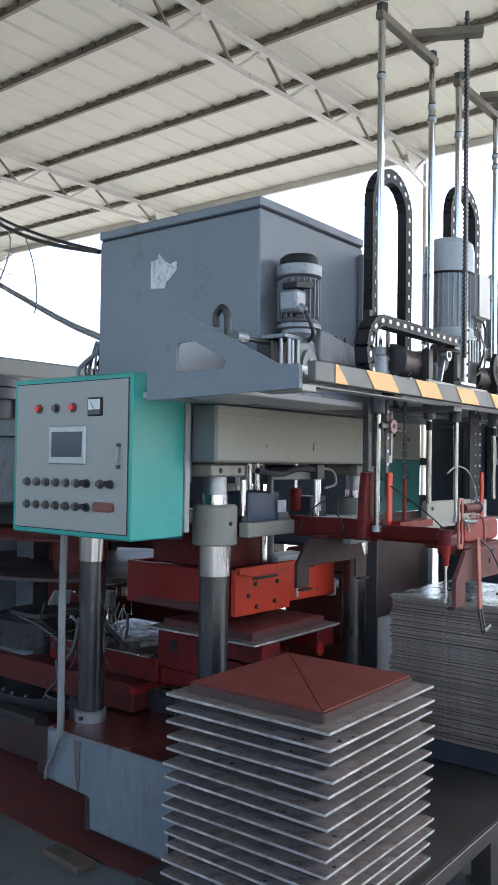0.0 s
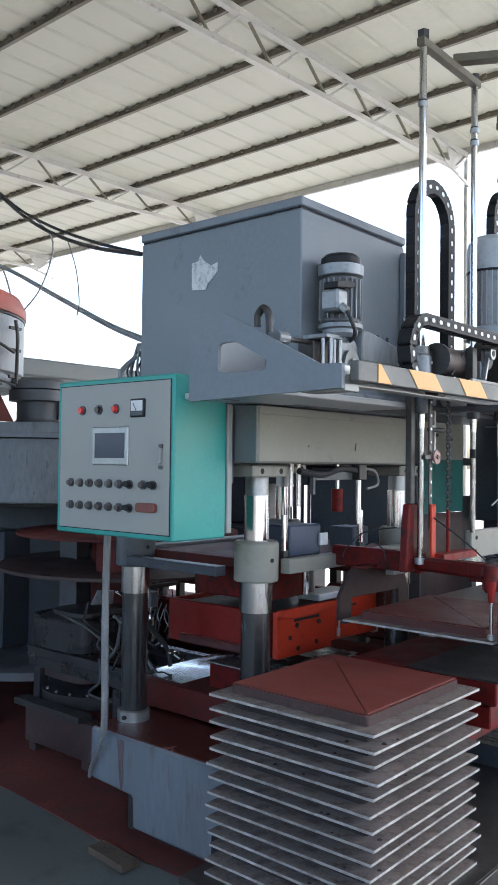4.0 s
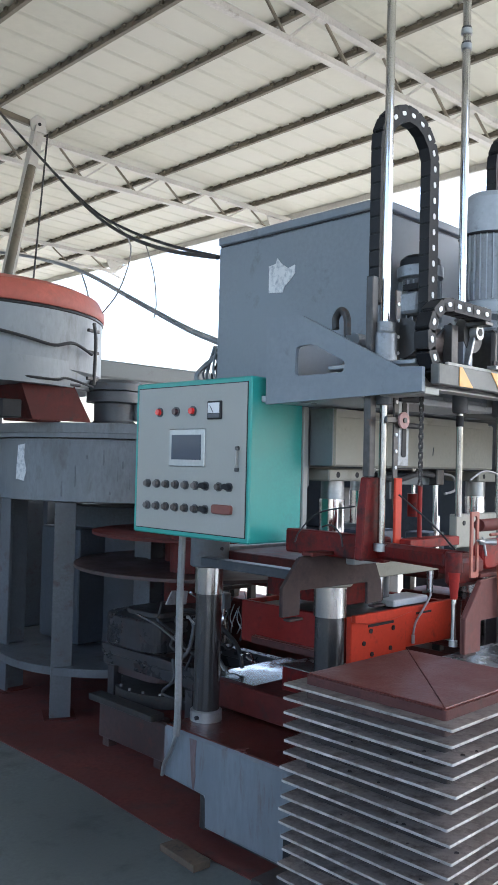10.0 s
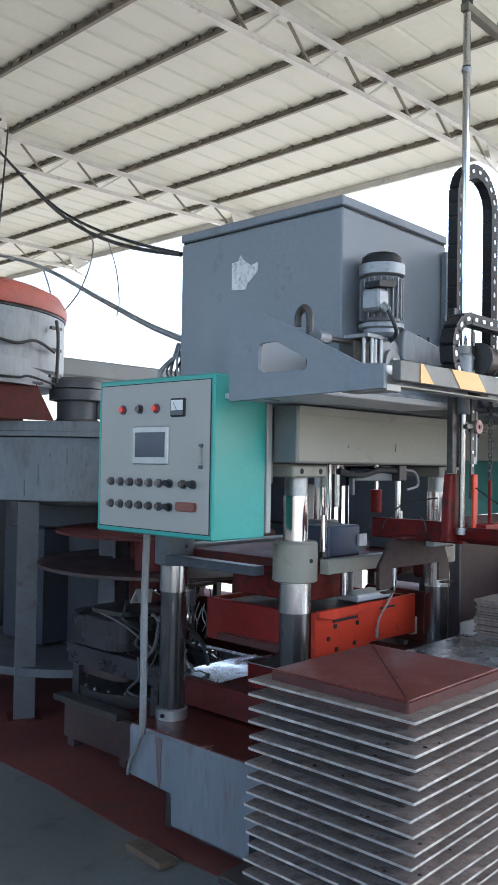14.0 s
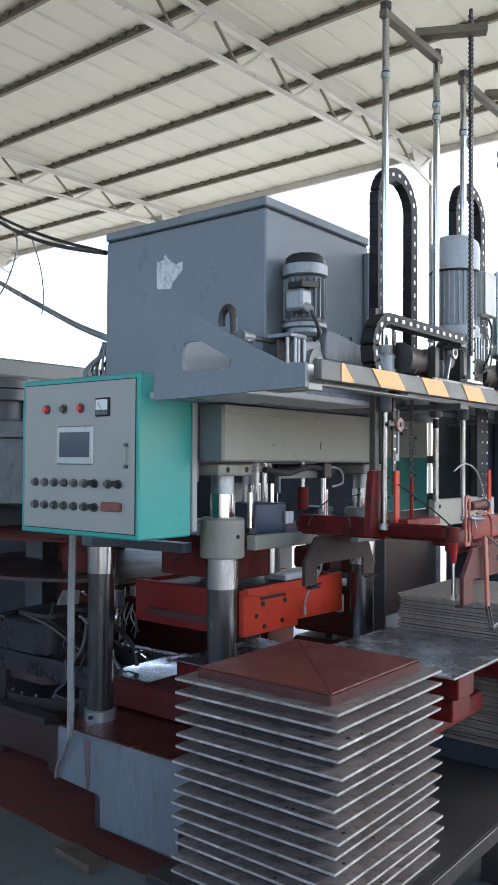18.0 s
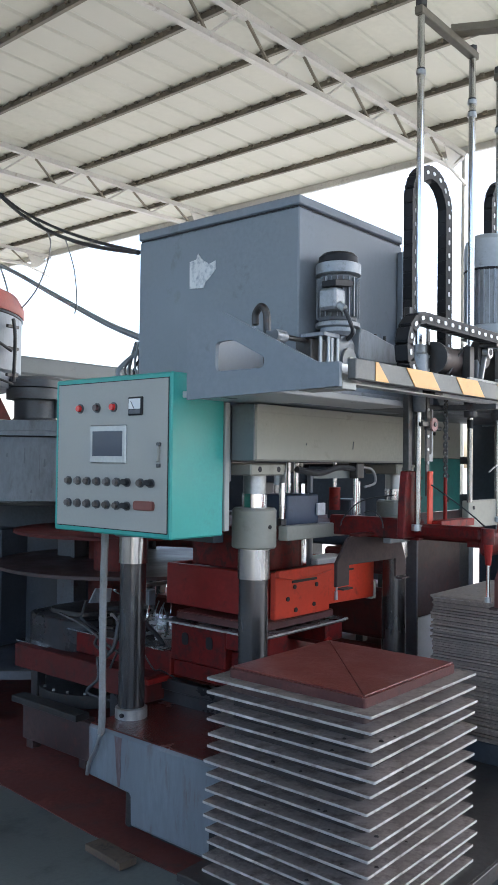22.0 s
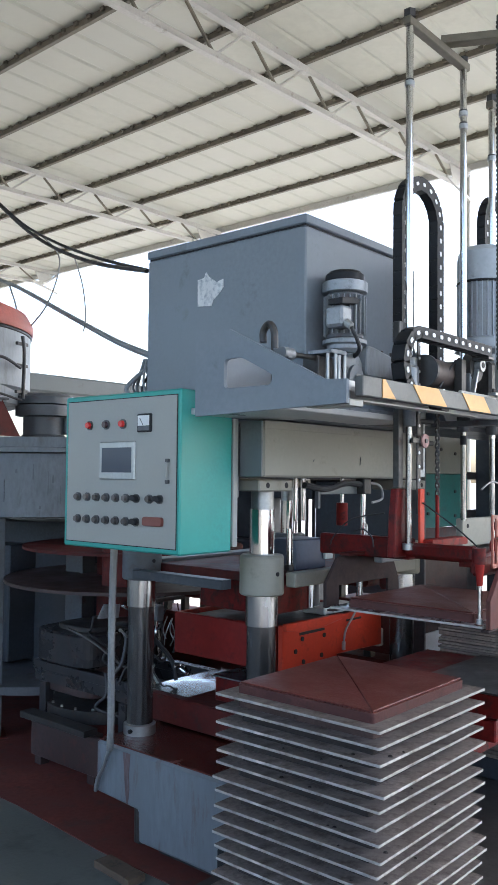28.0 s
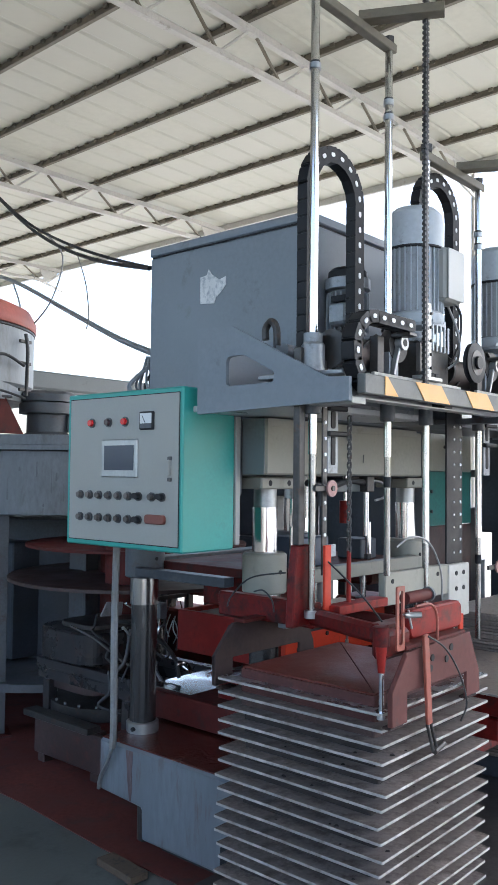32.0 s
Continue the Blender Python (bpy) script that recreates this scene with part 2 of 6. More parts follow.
    hazard=surface("hazard dark paint", (0.13, 0.13, 0.12), 0.5, vary=0.2, grain=50, stain=8, bump=0.05, dirt=(0.22, 0.20, 0.17), dirt_amount=0.3),
    white=surface("white sticker", (0.78, 0.78, 0.77), 0.5, vary=0.06, grain=40, stain=10, bump=0.0, dirt=(0.45, 0.46, 0.48), dirt_amount=0.2),
    redlamp=surface("red lamp cap", (0.72, 0.03, 0.03), 0.25, vary=0.05, bump=0),
    darkcap=surface("dark lamp cap", (0.07, 0.035, 0.04), 0.25, vary=0.05, bump=0),
    screen=surface("dark display glass", (0.05, 0.07, 0.105), 0.15, vary=0.1, grain=5, stain=2, bump=0),
    ink=surface("grey print", (0.10, 0.10, 0.11), 0.6, vary=0.05, bump=0),
    rocker=surface("brown-red rocker", (0.20, 0.06, 0.045), 0.4, vary=0.15, bump=0),
    silo=surface("grey silo paint", (0.26, 0.28, 0.295), 0.5, vary=0.2, grain=40, stain=2.5, bump=0.05, dirt=(0.15, 0.15, 0.15), dirt_amount=0.42, stretch=(1, 1, 0.4)),
    pan=surface("stained pan steel", (0.18, 0.192, 0.206), 0.5, vary=0.25, grain=40, stain=2.5, bump=0.05, dirt=(0.105, 0.10, 0.10), dirt_amount=0.45, stretch=(1, 1, 0.4)),
    drum=surface("rusty brown drum", (0.105, 0.078, 0.068), 0.55, vary=0.3, grain=50, stain=6, bump=0.1, dirt=(0.05, 0.038, 0.034), dirt_amount=0.45),
    silo_red=surface("faded red band", (0.42, 0.10, 0.07), 0.55, vary=0.2, grain=40, stain=3, bump=0.05, dirt=(0.25, 0.10, 0.08)),
    muddy=surface("red-brown mud on machine steel", (0.055, 0.032, 0.030), 0.5, vary=0.45, grain=30, stain=5, bump=0.2, dirt=(0.09, 0.03, 0.024), dirt_amount=0.5),
    puddle=surface("wet bare steel", (0.62, 0.62, 0.63), 0.09, metal=0.9, vary=0.15, grain=20, stain=5, bump=0.04, dirt=(0.3, 0.27, 0.26), dirt_amount=0.2),
    sump=surface("oily black-brown housing", (0.03, 0.028, 0.03), 0.3, vary=0.4, grain=30, stain=5, bump=0.15, dirt=(0.06, 0.032, 0.028), dirt_amount=0.45),
    navy=surface("dark blue-black machine paint", (0.045, 0.054, 0.068), 0.45, vary=0.35, grain=50, stain=4, bump=0.05, dirt=(0.08, 0.08, 0.08), dirt_amount=0.3),
    # bluer than navy: reflected sky is mixed into the colour
    valve_skytint=surface("dark blue enamel", (0.05, 0.072, 0.115), 0.4, vary=0.25, grain=50, stain=5, bump=0.04, dirt=(0.035, 0.04, 0.05), dirt_amount=0.4),
    wall=surface("pale rendered wall", (0.62, 0.60, 0.56), 0.85, vary=0.12, grain=10, stain=0.5, bump=0.2),
    wood=surface("old timber offcut", (0.12, 0.085, 0.06), 0.85, vary=0.3, grain=40, stain=6, bump=0.3, dirt=GRIME),
    glove=surface("grey wire hose", (0.27, 0.265, 0.26), 0.5, vary=0.25, bump=0.05, dirt=(0.10, 0.085, 0.075), dirt_amount=0.4),
    grease=surface("greasy red machine paint", (0.14, 0.010, 0.009), 0.45, vary=0.35, grain=45, stain=8, bump=0.08, dirt=(0.026, 0.012, 0.012), dirt_amount=0.62, spec=0.2),
)

# ---- building blocks ----
BASES = {}


def thing(name, at, label, category, group="", kind="", mover=None):
    e = new(name)
    e.location = at
    e.empty_display_size = 0.1
    BASES[e.name] = Vector(at)
    tagged(e, label, category, group, kind)
    return e


def part(name, bm, mat, parent, label="", smooth=False):
    """Links a bmesh, given in place coordinates, as one mesh object under a thing or a part."""
    base = BASES[parent.name] if parent else Vector((0, 0, 0))
    me = bpy.data.meshes.new(name)
    bmesh.ops.translate(bm, verts=bm.verts[:], vec=-base)
    bmesh.ops.recalc_face_normals(bm, faces=bm.faces[:])
    if smooth:
        for f in bm.faces:
            f.smooth = True
        for e in bm.edges:
            if len(e.link_faces) == 2 and e.calc_face_angle(0) > 0.6:
                e.smooth = False
    bm.to_mesh(me)
    bm.free()
    me.materials.append(M[mat])
    ob = new(name, me)
    if parent:
        ob.parent = parent
        BASES[ob.name] = base.copy()
    else:
        BASES[ob.name] = Vector((0, 0, 0))
    if label:
        tagged(ob, label)
    return ob


def fixed(name, bm, mat, label, category="", kind="structure", smooth=False):
    ob = part(name, bm, mat, None, smooth=smooth)
    return tagged(ob, label, category, "", kind)


def box(x0, x1, y0, y1, z0, z1, bevel=0.004, bm=None):
    b = bmesh.new()
    vs = bmesh.ops.create_cube(b, size=1)["verts"]
    bmesh.ops.scale(b, vec=(x1 - x0, y1 - y0, z1 - z0), verts=vs)
    bmesh.ops.translate(b, vec=((x0 + x1) / 2, (y0 + y1) / 2, (z0 + z1) / 2), verts=vs)
    if bevel:
        bevel = min(bevel, 0.45 * min(abs(x1 - x0), abs(y1 - y0), abs(z1 - z0)))
        bmesh.ops.bevel(b, geom=b.edges[:], offset=bevel, segments=1, affect="EDGES")
    return merge(bm, b)


def merge(bm, b):
    if bm is None:
        return b
    me = bpy.data.meshes.new("tmp")
    b.to_mesh(me)
    b.free()
    bm.from_mesh(me)
    bpy.data.meshes.remove(me)
    return bm


def rod(p, q, r, r2=None, seg=20, bm=None, bevel=0.0):
    b = bmesh.new()
    p, q = Vector(p), Vector(q)
    d = q - p
    bmesh.ops.create_cone(b, cap_ends=True, segments=seg, radius1=r, radius2=r if r2 is None else r2, depth=d.length)
    if bevel:
        bmesh.ops.bevel(b, geom=[e for e in b.edges if any(len(f.verts) > 4 for f in e.link_faces)], offset=bevel, segments=2, affect="EDGES")
    turn = d.to_track_quat("Z", "Y").to_matrix().to_4x4()
    bmesh.ops.transform(b, matrix=Matrix.Translation((p + q) / 2) @ turn, verts=b.verts[:])
    return merge(bm, b)


def bar(p, q, w, h, up=(0, 0, 1), bm=None, bevel=0.002):
    """A rectangular bar from p to q, w wide and h high."""
    b = bmesh.new()
    p, q = Vector(p), Vector(q)
    d = (q - p)
    vs = bmesh.ops.create_cube(b, size=1)["verts"]
    bmesh.ops.scale(b, vec=(w, d.length, h), verts=vs)
    if bevel:
        bmesh.ops.bevel(b, geom=b.edges[:], offset=min(bevel, 0.3 * min(w, h)), segments=1, affect="EDGES")
    y = d.normalized()
    x = y.cross(Vector(up)).normalized()
    z = x.cross(y)
    m = Matrix((x, y, z)).transposed().to_4x4()
    bmesh.ops.transform(b, matrix=Matrix.Translation((p + q) / 2) @ m, verts=b.verts[:])
    return merge(bm, b)


def prism(pts, axis, a, c, bevel=0.003, bm=None, holes=()):
    """A polygon (points in the plane across the axis) drawn from a to c along the axis x, y or z; holes are cut through."""
    b = bmesh.new()

    def lift(u, v, w):
        return {"x": (w, u, v), "y": (u, w, v), "z": (u, v, w)}[axis]

    def loop(ps, w):
        vs = [b.verts.new(lift(u, v, w)) for u, v in ps]
        return [b.edges.new((vs[i], vs[(i + 1) % len(vs)])) for i in range(len(vs))]

    edges = loop(pts, a)
    for hole in holes:
        edges += loop(hole, a)
    if holes:
        bmesh.ops.triangle_fill(b, use_beauty=True, use_dissolve=False, edges=edges)
    else:
        bmesh.ops.contextual_create(b, geom=edges)
    r = bmesh.ops.extrude_face_region(b, geom=b.faces[:])
    vs = [g for g in r["geom"] if isinstance(g, bmesh.types.BMVert)]
    bmesh.ops.translate(b, verts=vs, vec=Vector(lift(0, 0, c)) - Vector(lift(0, 0, a)))
    bmesh.ops.recalc_face_normals(b, faces=b.faces[:])
    if bevel and not holes:
        bmesh.ops.bevel(b, geom=b.edges[:], offset=bevel, segments=1, affect="EDGES")
    return merge(bm, b)


def tube(pts, r, seg=8, bm=None, steps=6):
    """A round cable or pipe through the points, smoothed."""
    P = [Vector(p) for p in pts]
    if steps > 1 and len(P) > 2:
        Q = []
        for i in range(len(P) - 1):
            p0, p1, p2, p3 = P[max(i - 1, 0)], P[i], P[i + 1], P[min(i + 2, len(P) - 1)]
            for k in range(steps):
                t = k / steps
                Q.append(0.5 * ((2 * p1) + (p2 - p0) * t + (2 * p0 - 5 * p1 + 4 * p2 - p3) * t * t + (3 * p1 - p0 - 3 * p2 + p3) * t ** 3))
        P = Q + [P[-1]]
    b = bmesh.new()
    rings = []
    x = None
    for i, p in enumerate(P):
        d = (P[min(i + 1, len(P) - 1)] - P[max(i - 1, 0)]).normalized()
        if x is None:
            x = d.orthogonal().normalized()
        x = (x - d * x.dot(d)).normalized()
        y = d.cross(x)
        rings.append([b.verts.new(p + r * (math.cos(6.28319 * k / seg) * x + math.sin(6.28319 * k / seg) * y)) for k in range(seg)])
    for u, v in zip(rings, rings[1:]):
        for k in range(seg):
            b.faces.new((u[k], u[(k + 1) % seg], v[(k + 1) % seg], v[k]))
    b.faces.new(rings[0])
    b.faces.new(rings[-1])
    return merge(bm, b)


def lathe(profile, centre, seg=32, bm=None):
    """Turns (radius, height) pairs about the upright axis through centre."""
    b = bmesh.new()
    c = Vector(centre)
    rings = []
    for r, z in profile:
        rings.append([b.verts.new(c + Vector((max(r, 0.0005) * math.cos(6.28319 * k / seg), max(r, 0.0005) * math.sin(6.28319 * k / seg), z))) for k in range(seg)])
    for u, v in zip(rings, rings[1:]):
        for k in range(seg):
            b.faces.new((u[k], u[(k + 1) % seg], v[(k + 1) % seg], v[k]))
    b.faces.new(rings[0])
    b.faces.new(rings[-1])
    return merge(bm, b)


def rounded(pts, r, n=3):
    """A polygon with its corners rounded."""
    out = []
    for i, p in enumerate(pts):
        p = Vector(p)
        a, c = Vector(pts[i - 1]), Vector(pts[(i + 1) % len(pts)])
        rr = min(r, 0.45 * (a - p).length, 0.45 * (c - p).length)
        u, v = p + (a - p).normalized() * rr, p + (c - p).normalized() * rr
        for k in range(n + 1):
            t = k / n
            q = (1 - t) ** 2 * u + 2 * t * (1 - t) * p + t * t * v
            out.append((q.x, q.y))
    return out

# ---- shed: ground, floor, roof ----
fixed("ground", box(-300, 300, -300, 300, -0.5, -0.03, 0), "yard", "pale dusty yard ground round the open shed", "ground")
fixed("floor", box(-7, 6.9, -9, 21, -0.4, 0.0, 0), "concrete", "dark worn concrete floor of the workshop", "floor")
fixed("floor_paint", prism([(2.36, 1.9), (2.36, 2.9), (2.41, 3.6), (2.42, 6.5), (4.6, 6.5), (4.6, 1.9)], "z", 0.002, 0.006, 0), "red_floor", "red oxide painted strip on the floor beside the press", "floor paint")


def roof():
    b = bmesh.new()
    y, ys = -6.0, []
    while y < 21:
        ys += [(y, 6.235), (y + 0.34, 6.235), (y + 0.37, 6.250), (y + 0.39, 6.250), (y + 0.42, 6.235)]
        y += 0.42
    for x0, x1 in ((-7.0, 11.25),):
        rows = [[b.verts.new((x, yy, zz)) for yy, zz in ys] for x in (x0, x1)]
        for i in range(len(ys) - 1):
            b.faces.new((rows[0][i], rows[0][i + 1], rows[1][i + 1], rows[1][i]))
    r = bmesh.ops.extrude_face_region(b, geom=b.faces[:])
    bmesh.ops.translate(b, verts=[g for g in r["geom"] if isinstance(g, bmesh.types.BMVert)], vec=(0, 0, 0.004))
    return b


fixed("ceiling", roof(), "cream", "cream corrugated steel roof sheet on dark purlins", "roof")
for k in range(-12, 5):
    x = 6.10 + 1.02 * k
    b = box(x, x + 0.045, -6, 21, 6.165, 6.234, 0)
    fixed("purlin", b, "purlin", "dark steel roof purlin under corrugated sheet", "purlin")
def clip_row():
    """Small dark boxes along the purlins for sheet clips and rib shadows, joined into one mesh."""
    vs, fs = [], []
    for k in range(-5, 5):
        x = 6.10 + 1.02 * k
        for i in range(95):
            y = -1.0 + 0.21 * i
            n = len(vs)
            a, c = (x - 0.026, x), (y, y + 0.055)
            vs.extend((px, py, pz) for pz in (6.195, 6.2345) for px in a for py in c)
            fs.extend((n + p, n + q, n + r, n + t) for p, q, r, t in ((0, 1, 3, 2), (4, 6, 7, 5), (0, 4, 5, 1), (2, 3, 7, 6), (0, 2, 6, 4), (1, 5, 7, 3)))
    me = bpy.data.meshes.new("sheet_clips")
    me.from_pydata(vs, [], fs)
    me.materials.append(M["purlin"])
    return tagged(new("sheet_clips", me), "small dark boxes along the purlins for sheet clips and rib shadows", "roof clips", "", "stuff")


clip_row()
fixed("eave_purlin", box(11.12, 11.18, -6, 21, 6.13, 6.23, 0), "truss", "pale steel purlin at the open eave", "purlin")


def truss(y):
    """Bottom chord climbs gently to the eave; steep dark webs and short pale diagonals between the chords."""
    def low(x):
        return 5.675 + 0.0275 * (x - 5.0)

    t = thing("roof_truss", (2, y, 5.7), "pale grey welded steel roof truss with zigzag webs", "roof truss", "roof trusses", "structure")
    part("top_chord", bar((-7, y, 6.105), (11.1, y, 6.105), 0.07, 0.075), "truss", t)
    part("bottom_chord", bar((-7, y, low(-7)), (10.75, y, low(10.75)), 0.075, 0.06), "truss", t)
    part("end_chord", bar((10.75, y, low(10.75)), (11.06, y, 6.05), 0.05, 0.045), "truss", t)
    part("eave_brace", bar((10.35, y - 0.04, low(10.35) + 0.01), (11.1, y - 0.04, 5.66), 0.035, 0.04), "truss", t)
    part("end_gusset", prism([(10.62, 5.86), (10.80, 5.86), (11.0, 6.065), (10.5, 6.065)], "y", y - 0.004, y + 0.004, 0), "truss", t)
    for k in range(-13, 5):
        x = 6.27 + 0.96 * k
        part("web", bar((x, y, 6.07), (x + 0.37, y, low(x) + 0.04), 0.027, 0.027), "webs", t, "dark angle iron web")
        if x + 0.80 < 10.9:
            part("diagonal", bar((x + 0.42, y, low(x) + 0.04), (x + 0.82, y, 6.07), 0.024, 0.024), "truss", t)
    return t


for y in (0.52, 5.46, 10.40, 15.34):
    truss(y)
    if y > 6:
        continue
    c = thing("steel_column", (11.1, y, -0.03), "pale grey steel pipe column at the open side of the shed", "column", "shed columns", "structure")
    part("shaft", rod((11.1, y, -0.018), (11.1, y, 6.06), 0.028, seg=20), "truss", c, smooth=True)
    part("base_plate", box(10.98, 11.22, y - 0.12, y + 0.12, -0.03, -0.018, 0), "iron", c)
# out of view; its height sets how much western sky gets in
fixed("wall_west", box(-7.2, -7.0, -9, 21, 0, 1.9, 0), "wall", "unseen pale wall behind the camera, height set for fill light", "wall")
fixed("wall_north", box(-7, 11.2, 21.0, 21.2, 0, 6.2, 0), "wall", "pale rendered end wall of the shed", "wall")

# ---- press ----
SX, SY, SZ = 2.385, 1.616, 0.868      # stack of finished slabs: centre and top tray
PX, PY = 0.679, 0.641                 # tray size
STEP = 0.0452
TRAVEL = 0.78
TZ = 0.862                            # tray height on the trolley
C1, C2, CY1, CY2 = 2.64, 3.76, 2.235, 2.97

press = thing("tile_press", (3.2, 2.6, 0), "four-column hydraulic tile press, grey upper beam and stained base", "press")
part("base", prism([(2.06, 0.05), (2.76, 0.05), (2.765, 0.185), (3.05, 0.20), (3.05, 0.43), (2.06, 0.43)], "x", 2.45, 3.95, 0.012), "base_grey", press, "grey stained base block")
part("paint_run", prism([(2.815, 0.416), (2.862, 0.416), (2.856, 0.37), (2.850, 0.30), (2.842, 0.24), (2.836, 0.205), (2.826, 0.20), (2.818, 0.26), (2.822, 0.33)], "x", 2.4475, 2.4498, 0), "run", press, "faded red run on the base")
# black piece put in for the darkness of a gap
part("base_notch", box(2.443, 2.452, 2.20, 2.285, 0.0, 0.165, 0.001), "black", press, "black block drawn for the dark gap at the base")
part("base_plinth", box(2.52, 3.9, 2.12, 2.70, 0.0, 0.05, 0.002), "iron", press)
part("base_top", box(2.46, 3.94, 2.07, 3.04, 0.43, 0.437, 0.002), "wet_deck", press, "dusty red deck of the base")
part("base_foot", rod((2.56, 2.84, 0.0), (2.56, 2.84, 0.19), 0.045), "iron", press)
for x in (C1, C2):
    for y in (CY1, CY2):
        part("column", rod((x, y, 0.437), (x, y, 1.20), 0.061, seg=32), "oily", press, "oiled steel press column", True)
        part("column_upper", rod((x, y, 1.20), (x, y, 1.50), 0.052, seg=32), "chrome", press, "bright upper column", True)
        part("column_neck", rod((x, y, 1.50), (x, y, 1.575), 0.048, seg=32), "bare", press, smooth=True)
        part("column_foot", lathe([(0.075, 0), (0.075, 0.045), (0.068, 0.05)], (x, y, 0.437), 28), "bare", press, smooth=True)
        part("clamp_bolt", rod((x - 0.082, y - 0.02, 0.46), (x - 0.068, y - 0.02, 0.46), 0.010, seg=8), "black", press)
        collar = part("column_flange", box(x - 0.13, x + 0.085, y - 0.09, y + 0.10, 1.575, 1.625, 0.006), "beige", press)
        for dx, dy in ((-0.075, -0.0905), (0.045, -0.0905)):
            part("bolt_hole", rod((x + dx, y + dy, 1.6), (x + dx, y + dy + 0.004, 1.6), 0.012, seg=12), "black", collar)
for x, z0, z1 in ((3.13, 1.69, 1.725), (2.78, 1.70, 1.708)):
    part("scrape", bar((x, 2.0778, z0), (x + 0.004, 2.0778, z1), 0.0025, 0.003, (0, 1, 0), None, 0), "scuff", press)
part("upper_beam", box(2.46, 3.60, 2.08, 2.16, 1.632, 1.855, 0.008), "beige", press, "warm grey upper beam")
part("beam_rear", box(2.47, 3.80, 2.163, 3.1, 1.632, 1.853, 0.006), "beige", press)
# thin plate added to give the beam's left face its darker tone
part("beam_end", box(2.450, 2.458, 2.083, 2.197, 1.634, 1.853, 0.002), "endgrey", press, "darker grey facing over the beam end")
part("beam_lip", box(2.462, 3.598, 2.0765, 2.0795, 1.822, 1.854, 0.001), "beige", press)
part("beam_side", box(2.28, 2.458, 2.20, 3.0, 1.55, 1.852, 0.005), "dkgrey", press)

cross = thing("press_crosshead", (3.2, 2.6, 1.39), "grey sliding crosshead with column sleeves", "press part", mover=1)
for x in (C1, C2):
    for y in (CY1, CY2):
        # rear sleeves take dark grey, which carries the shade back there
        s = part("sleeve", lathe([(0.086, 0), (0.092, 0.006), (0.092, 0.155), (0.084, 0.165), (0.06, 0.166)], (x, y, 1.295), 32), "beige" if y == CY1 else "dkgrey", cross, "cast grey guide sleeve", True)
        part("grease_hole", rod((x - 0.01, y - 0.094, 1.385), (x - 0.01, y - 0.088, 1.385), 0.009, seg=10), "black", s)
        part("bushing", rod((x, y, 1.17), (x, y, 1.295), 0.067, seg=28), "dullsteel", cross, "bright guide bush", True)
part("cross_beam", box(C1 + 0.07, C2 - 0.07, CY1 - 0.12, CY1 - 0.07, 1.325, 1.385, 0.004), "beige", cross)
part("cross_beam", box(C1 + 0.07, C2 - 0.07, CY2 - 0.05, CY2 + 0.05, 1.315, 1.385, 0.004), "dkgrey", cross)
part("cross_plate", box(C1 + 0.05, C2 - 0.05, CY1 - 0.06, CY2 - 0.05, 1.33, 1.37, 0.004), "dkred", cross)
part("valve_box", box(2.87, 3.10, 2.24, 2.40, 1.371, 1.505, 0.006), "valve_skytint", cross, "dark valve box with sky reflection in its blue")
part("valve_box", box(3.42, 3.56, 2.28, 2.42, 1.371, 1.47, 0.006), "navy", cross)
part("valve_tag", box(3.075, 3.135, 2.226, 2.238, 1.41, 1.465, 0.002), "palecover", cross, "pale tag")
part("name_plate", box(3.12, 3.22, 2.163, 2.166, 1.37, 1.384, 0), "white", cross)
part("punch", box(2.98, 3.30, 2.46, 2.92, 1.14, 1.33, 0.006), "grease", cross, "greasy red press punch block")
part("ram", rod((3.36, 2.62, 1.14), (3.36, 2.62, 1.33), 0.13, seg=32), "navy", cross, "dark press ram", True)
for x in (3.20, 3.62):
    part("tie_rod", rod((x, 2.40, 1.16), (x, 2.40, 1.33), 0.017, seg=16), "chrome", cross, smooth=True)
for x in (2.78, 3.36):
    part("guide_rod", rod((x, 2.2, 1.38), (x, 2.2, 1.56), 0.014, seg=14), "chrome", cross, smooth=True)
    part("rod_nut", rod((x, 2.2, 1.385), (x, 2.2, 1.41), 0.020, seg=6), "iron", cross)

mould = thing("press_mould", (3.3, 2.6, 1.0), "orange-red mould frame hanging under the crosshead", "mould")
part("front_plate", prism([(2.91, 0.945), (3.33, 0.94), (3.33, 1.14), (2.91, 1.155)], "y", 2.335, 2.365, 0.004), "orange", mould, "orange-red front plate with bolt holes")
part("front_plate", prism([(3.332, 0.965), (3.745, 0.955), (3.745, 1.155), (3.332, 1.15)], "y", 2.345, 2.372, 0.004), "orange", mould)
# this side lies in shade, which its darker red carries
part("side_plate", box(2.905, 2.935, 2.375, 3.02, 0.945, 1.145, 0.004), "red_shaded", mould, "red side plate with shade in its colour")
part("side_plate", box(3.715, 3.745, 2.375, 3.02, 0.945, 1.145, 0.004), "red", mould)
part("rear_plate", box(2.94, 3.71, 2.99, 3.02, 0.945, 1.145, 0.004), "red", mould)
part("mould_lip", prism([(2.905, 1.135), (3.0, 1.118), (3.2, 1.122), (3.34, 1.14), (3.34, 1.165), (2.905, 1.165)], "y", 2.31, 2.3345, 0.003), "orange", mould, "curved orange-red lip")
part("lip_slot", box(3.03, 3.22, 2.331, 2.3345, 1.098, 1.11, 0), "black", mould)
part("lip_slot", box(3.42, 3.55, 2.342, 2.3445, 1.112, 1.122, 0), "black", mould)
part("stop_block", box(3.746, 3.79, 2.36, 2.44, 0.94, 1.03, 0.003), "truss", mould, "pale stop block")
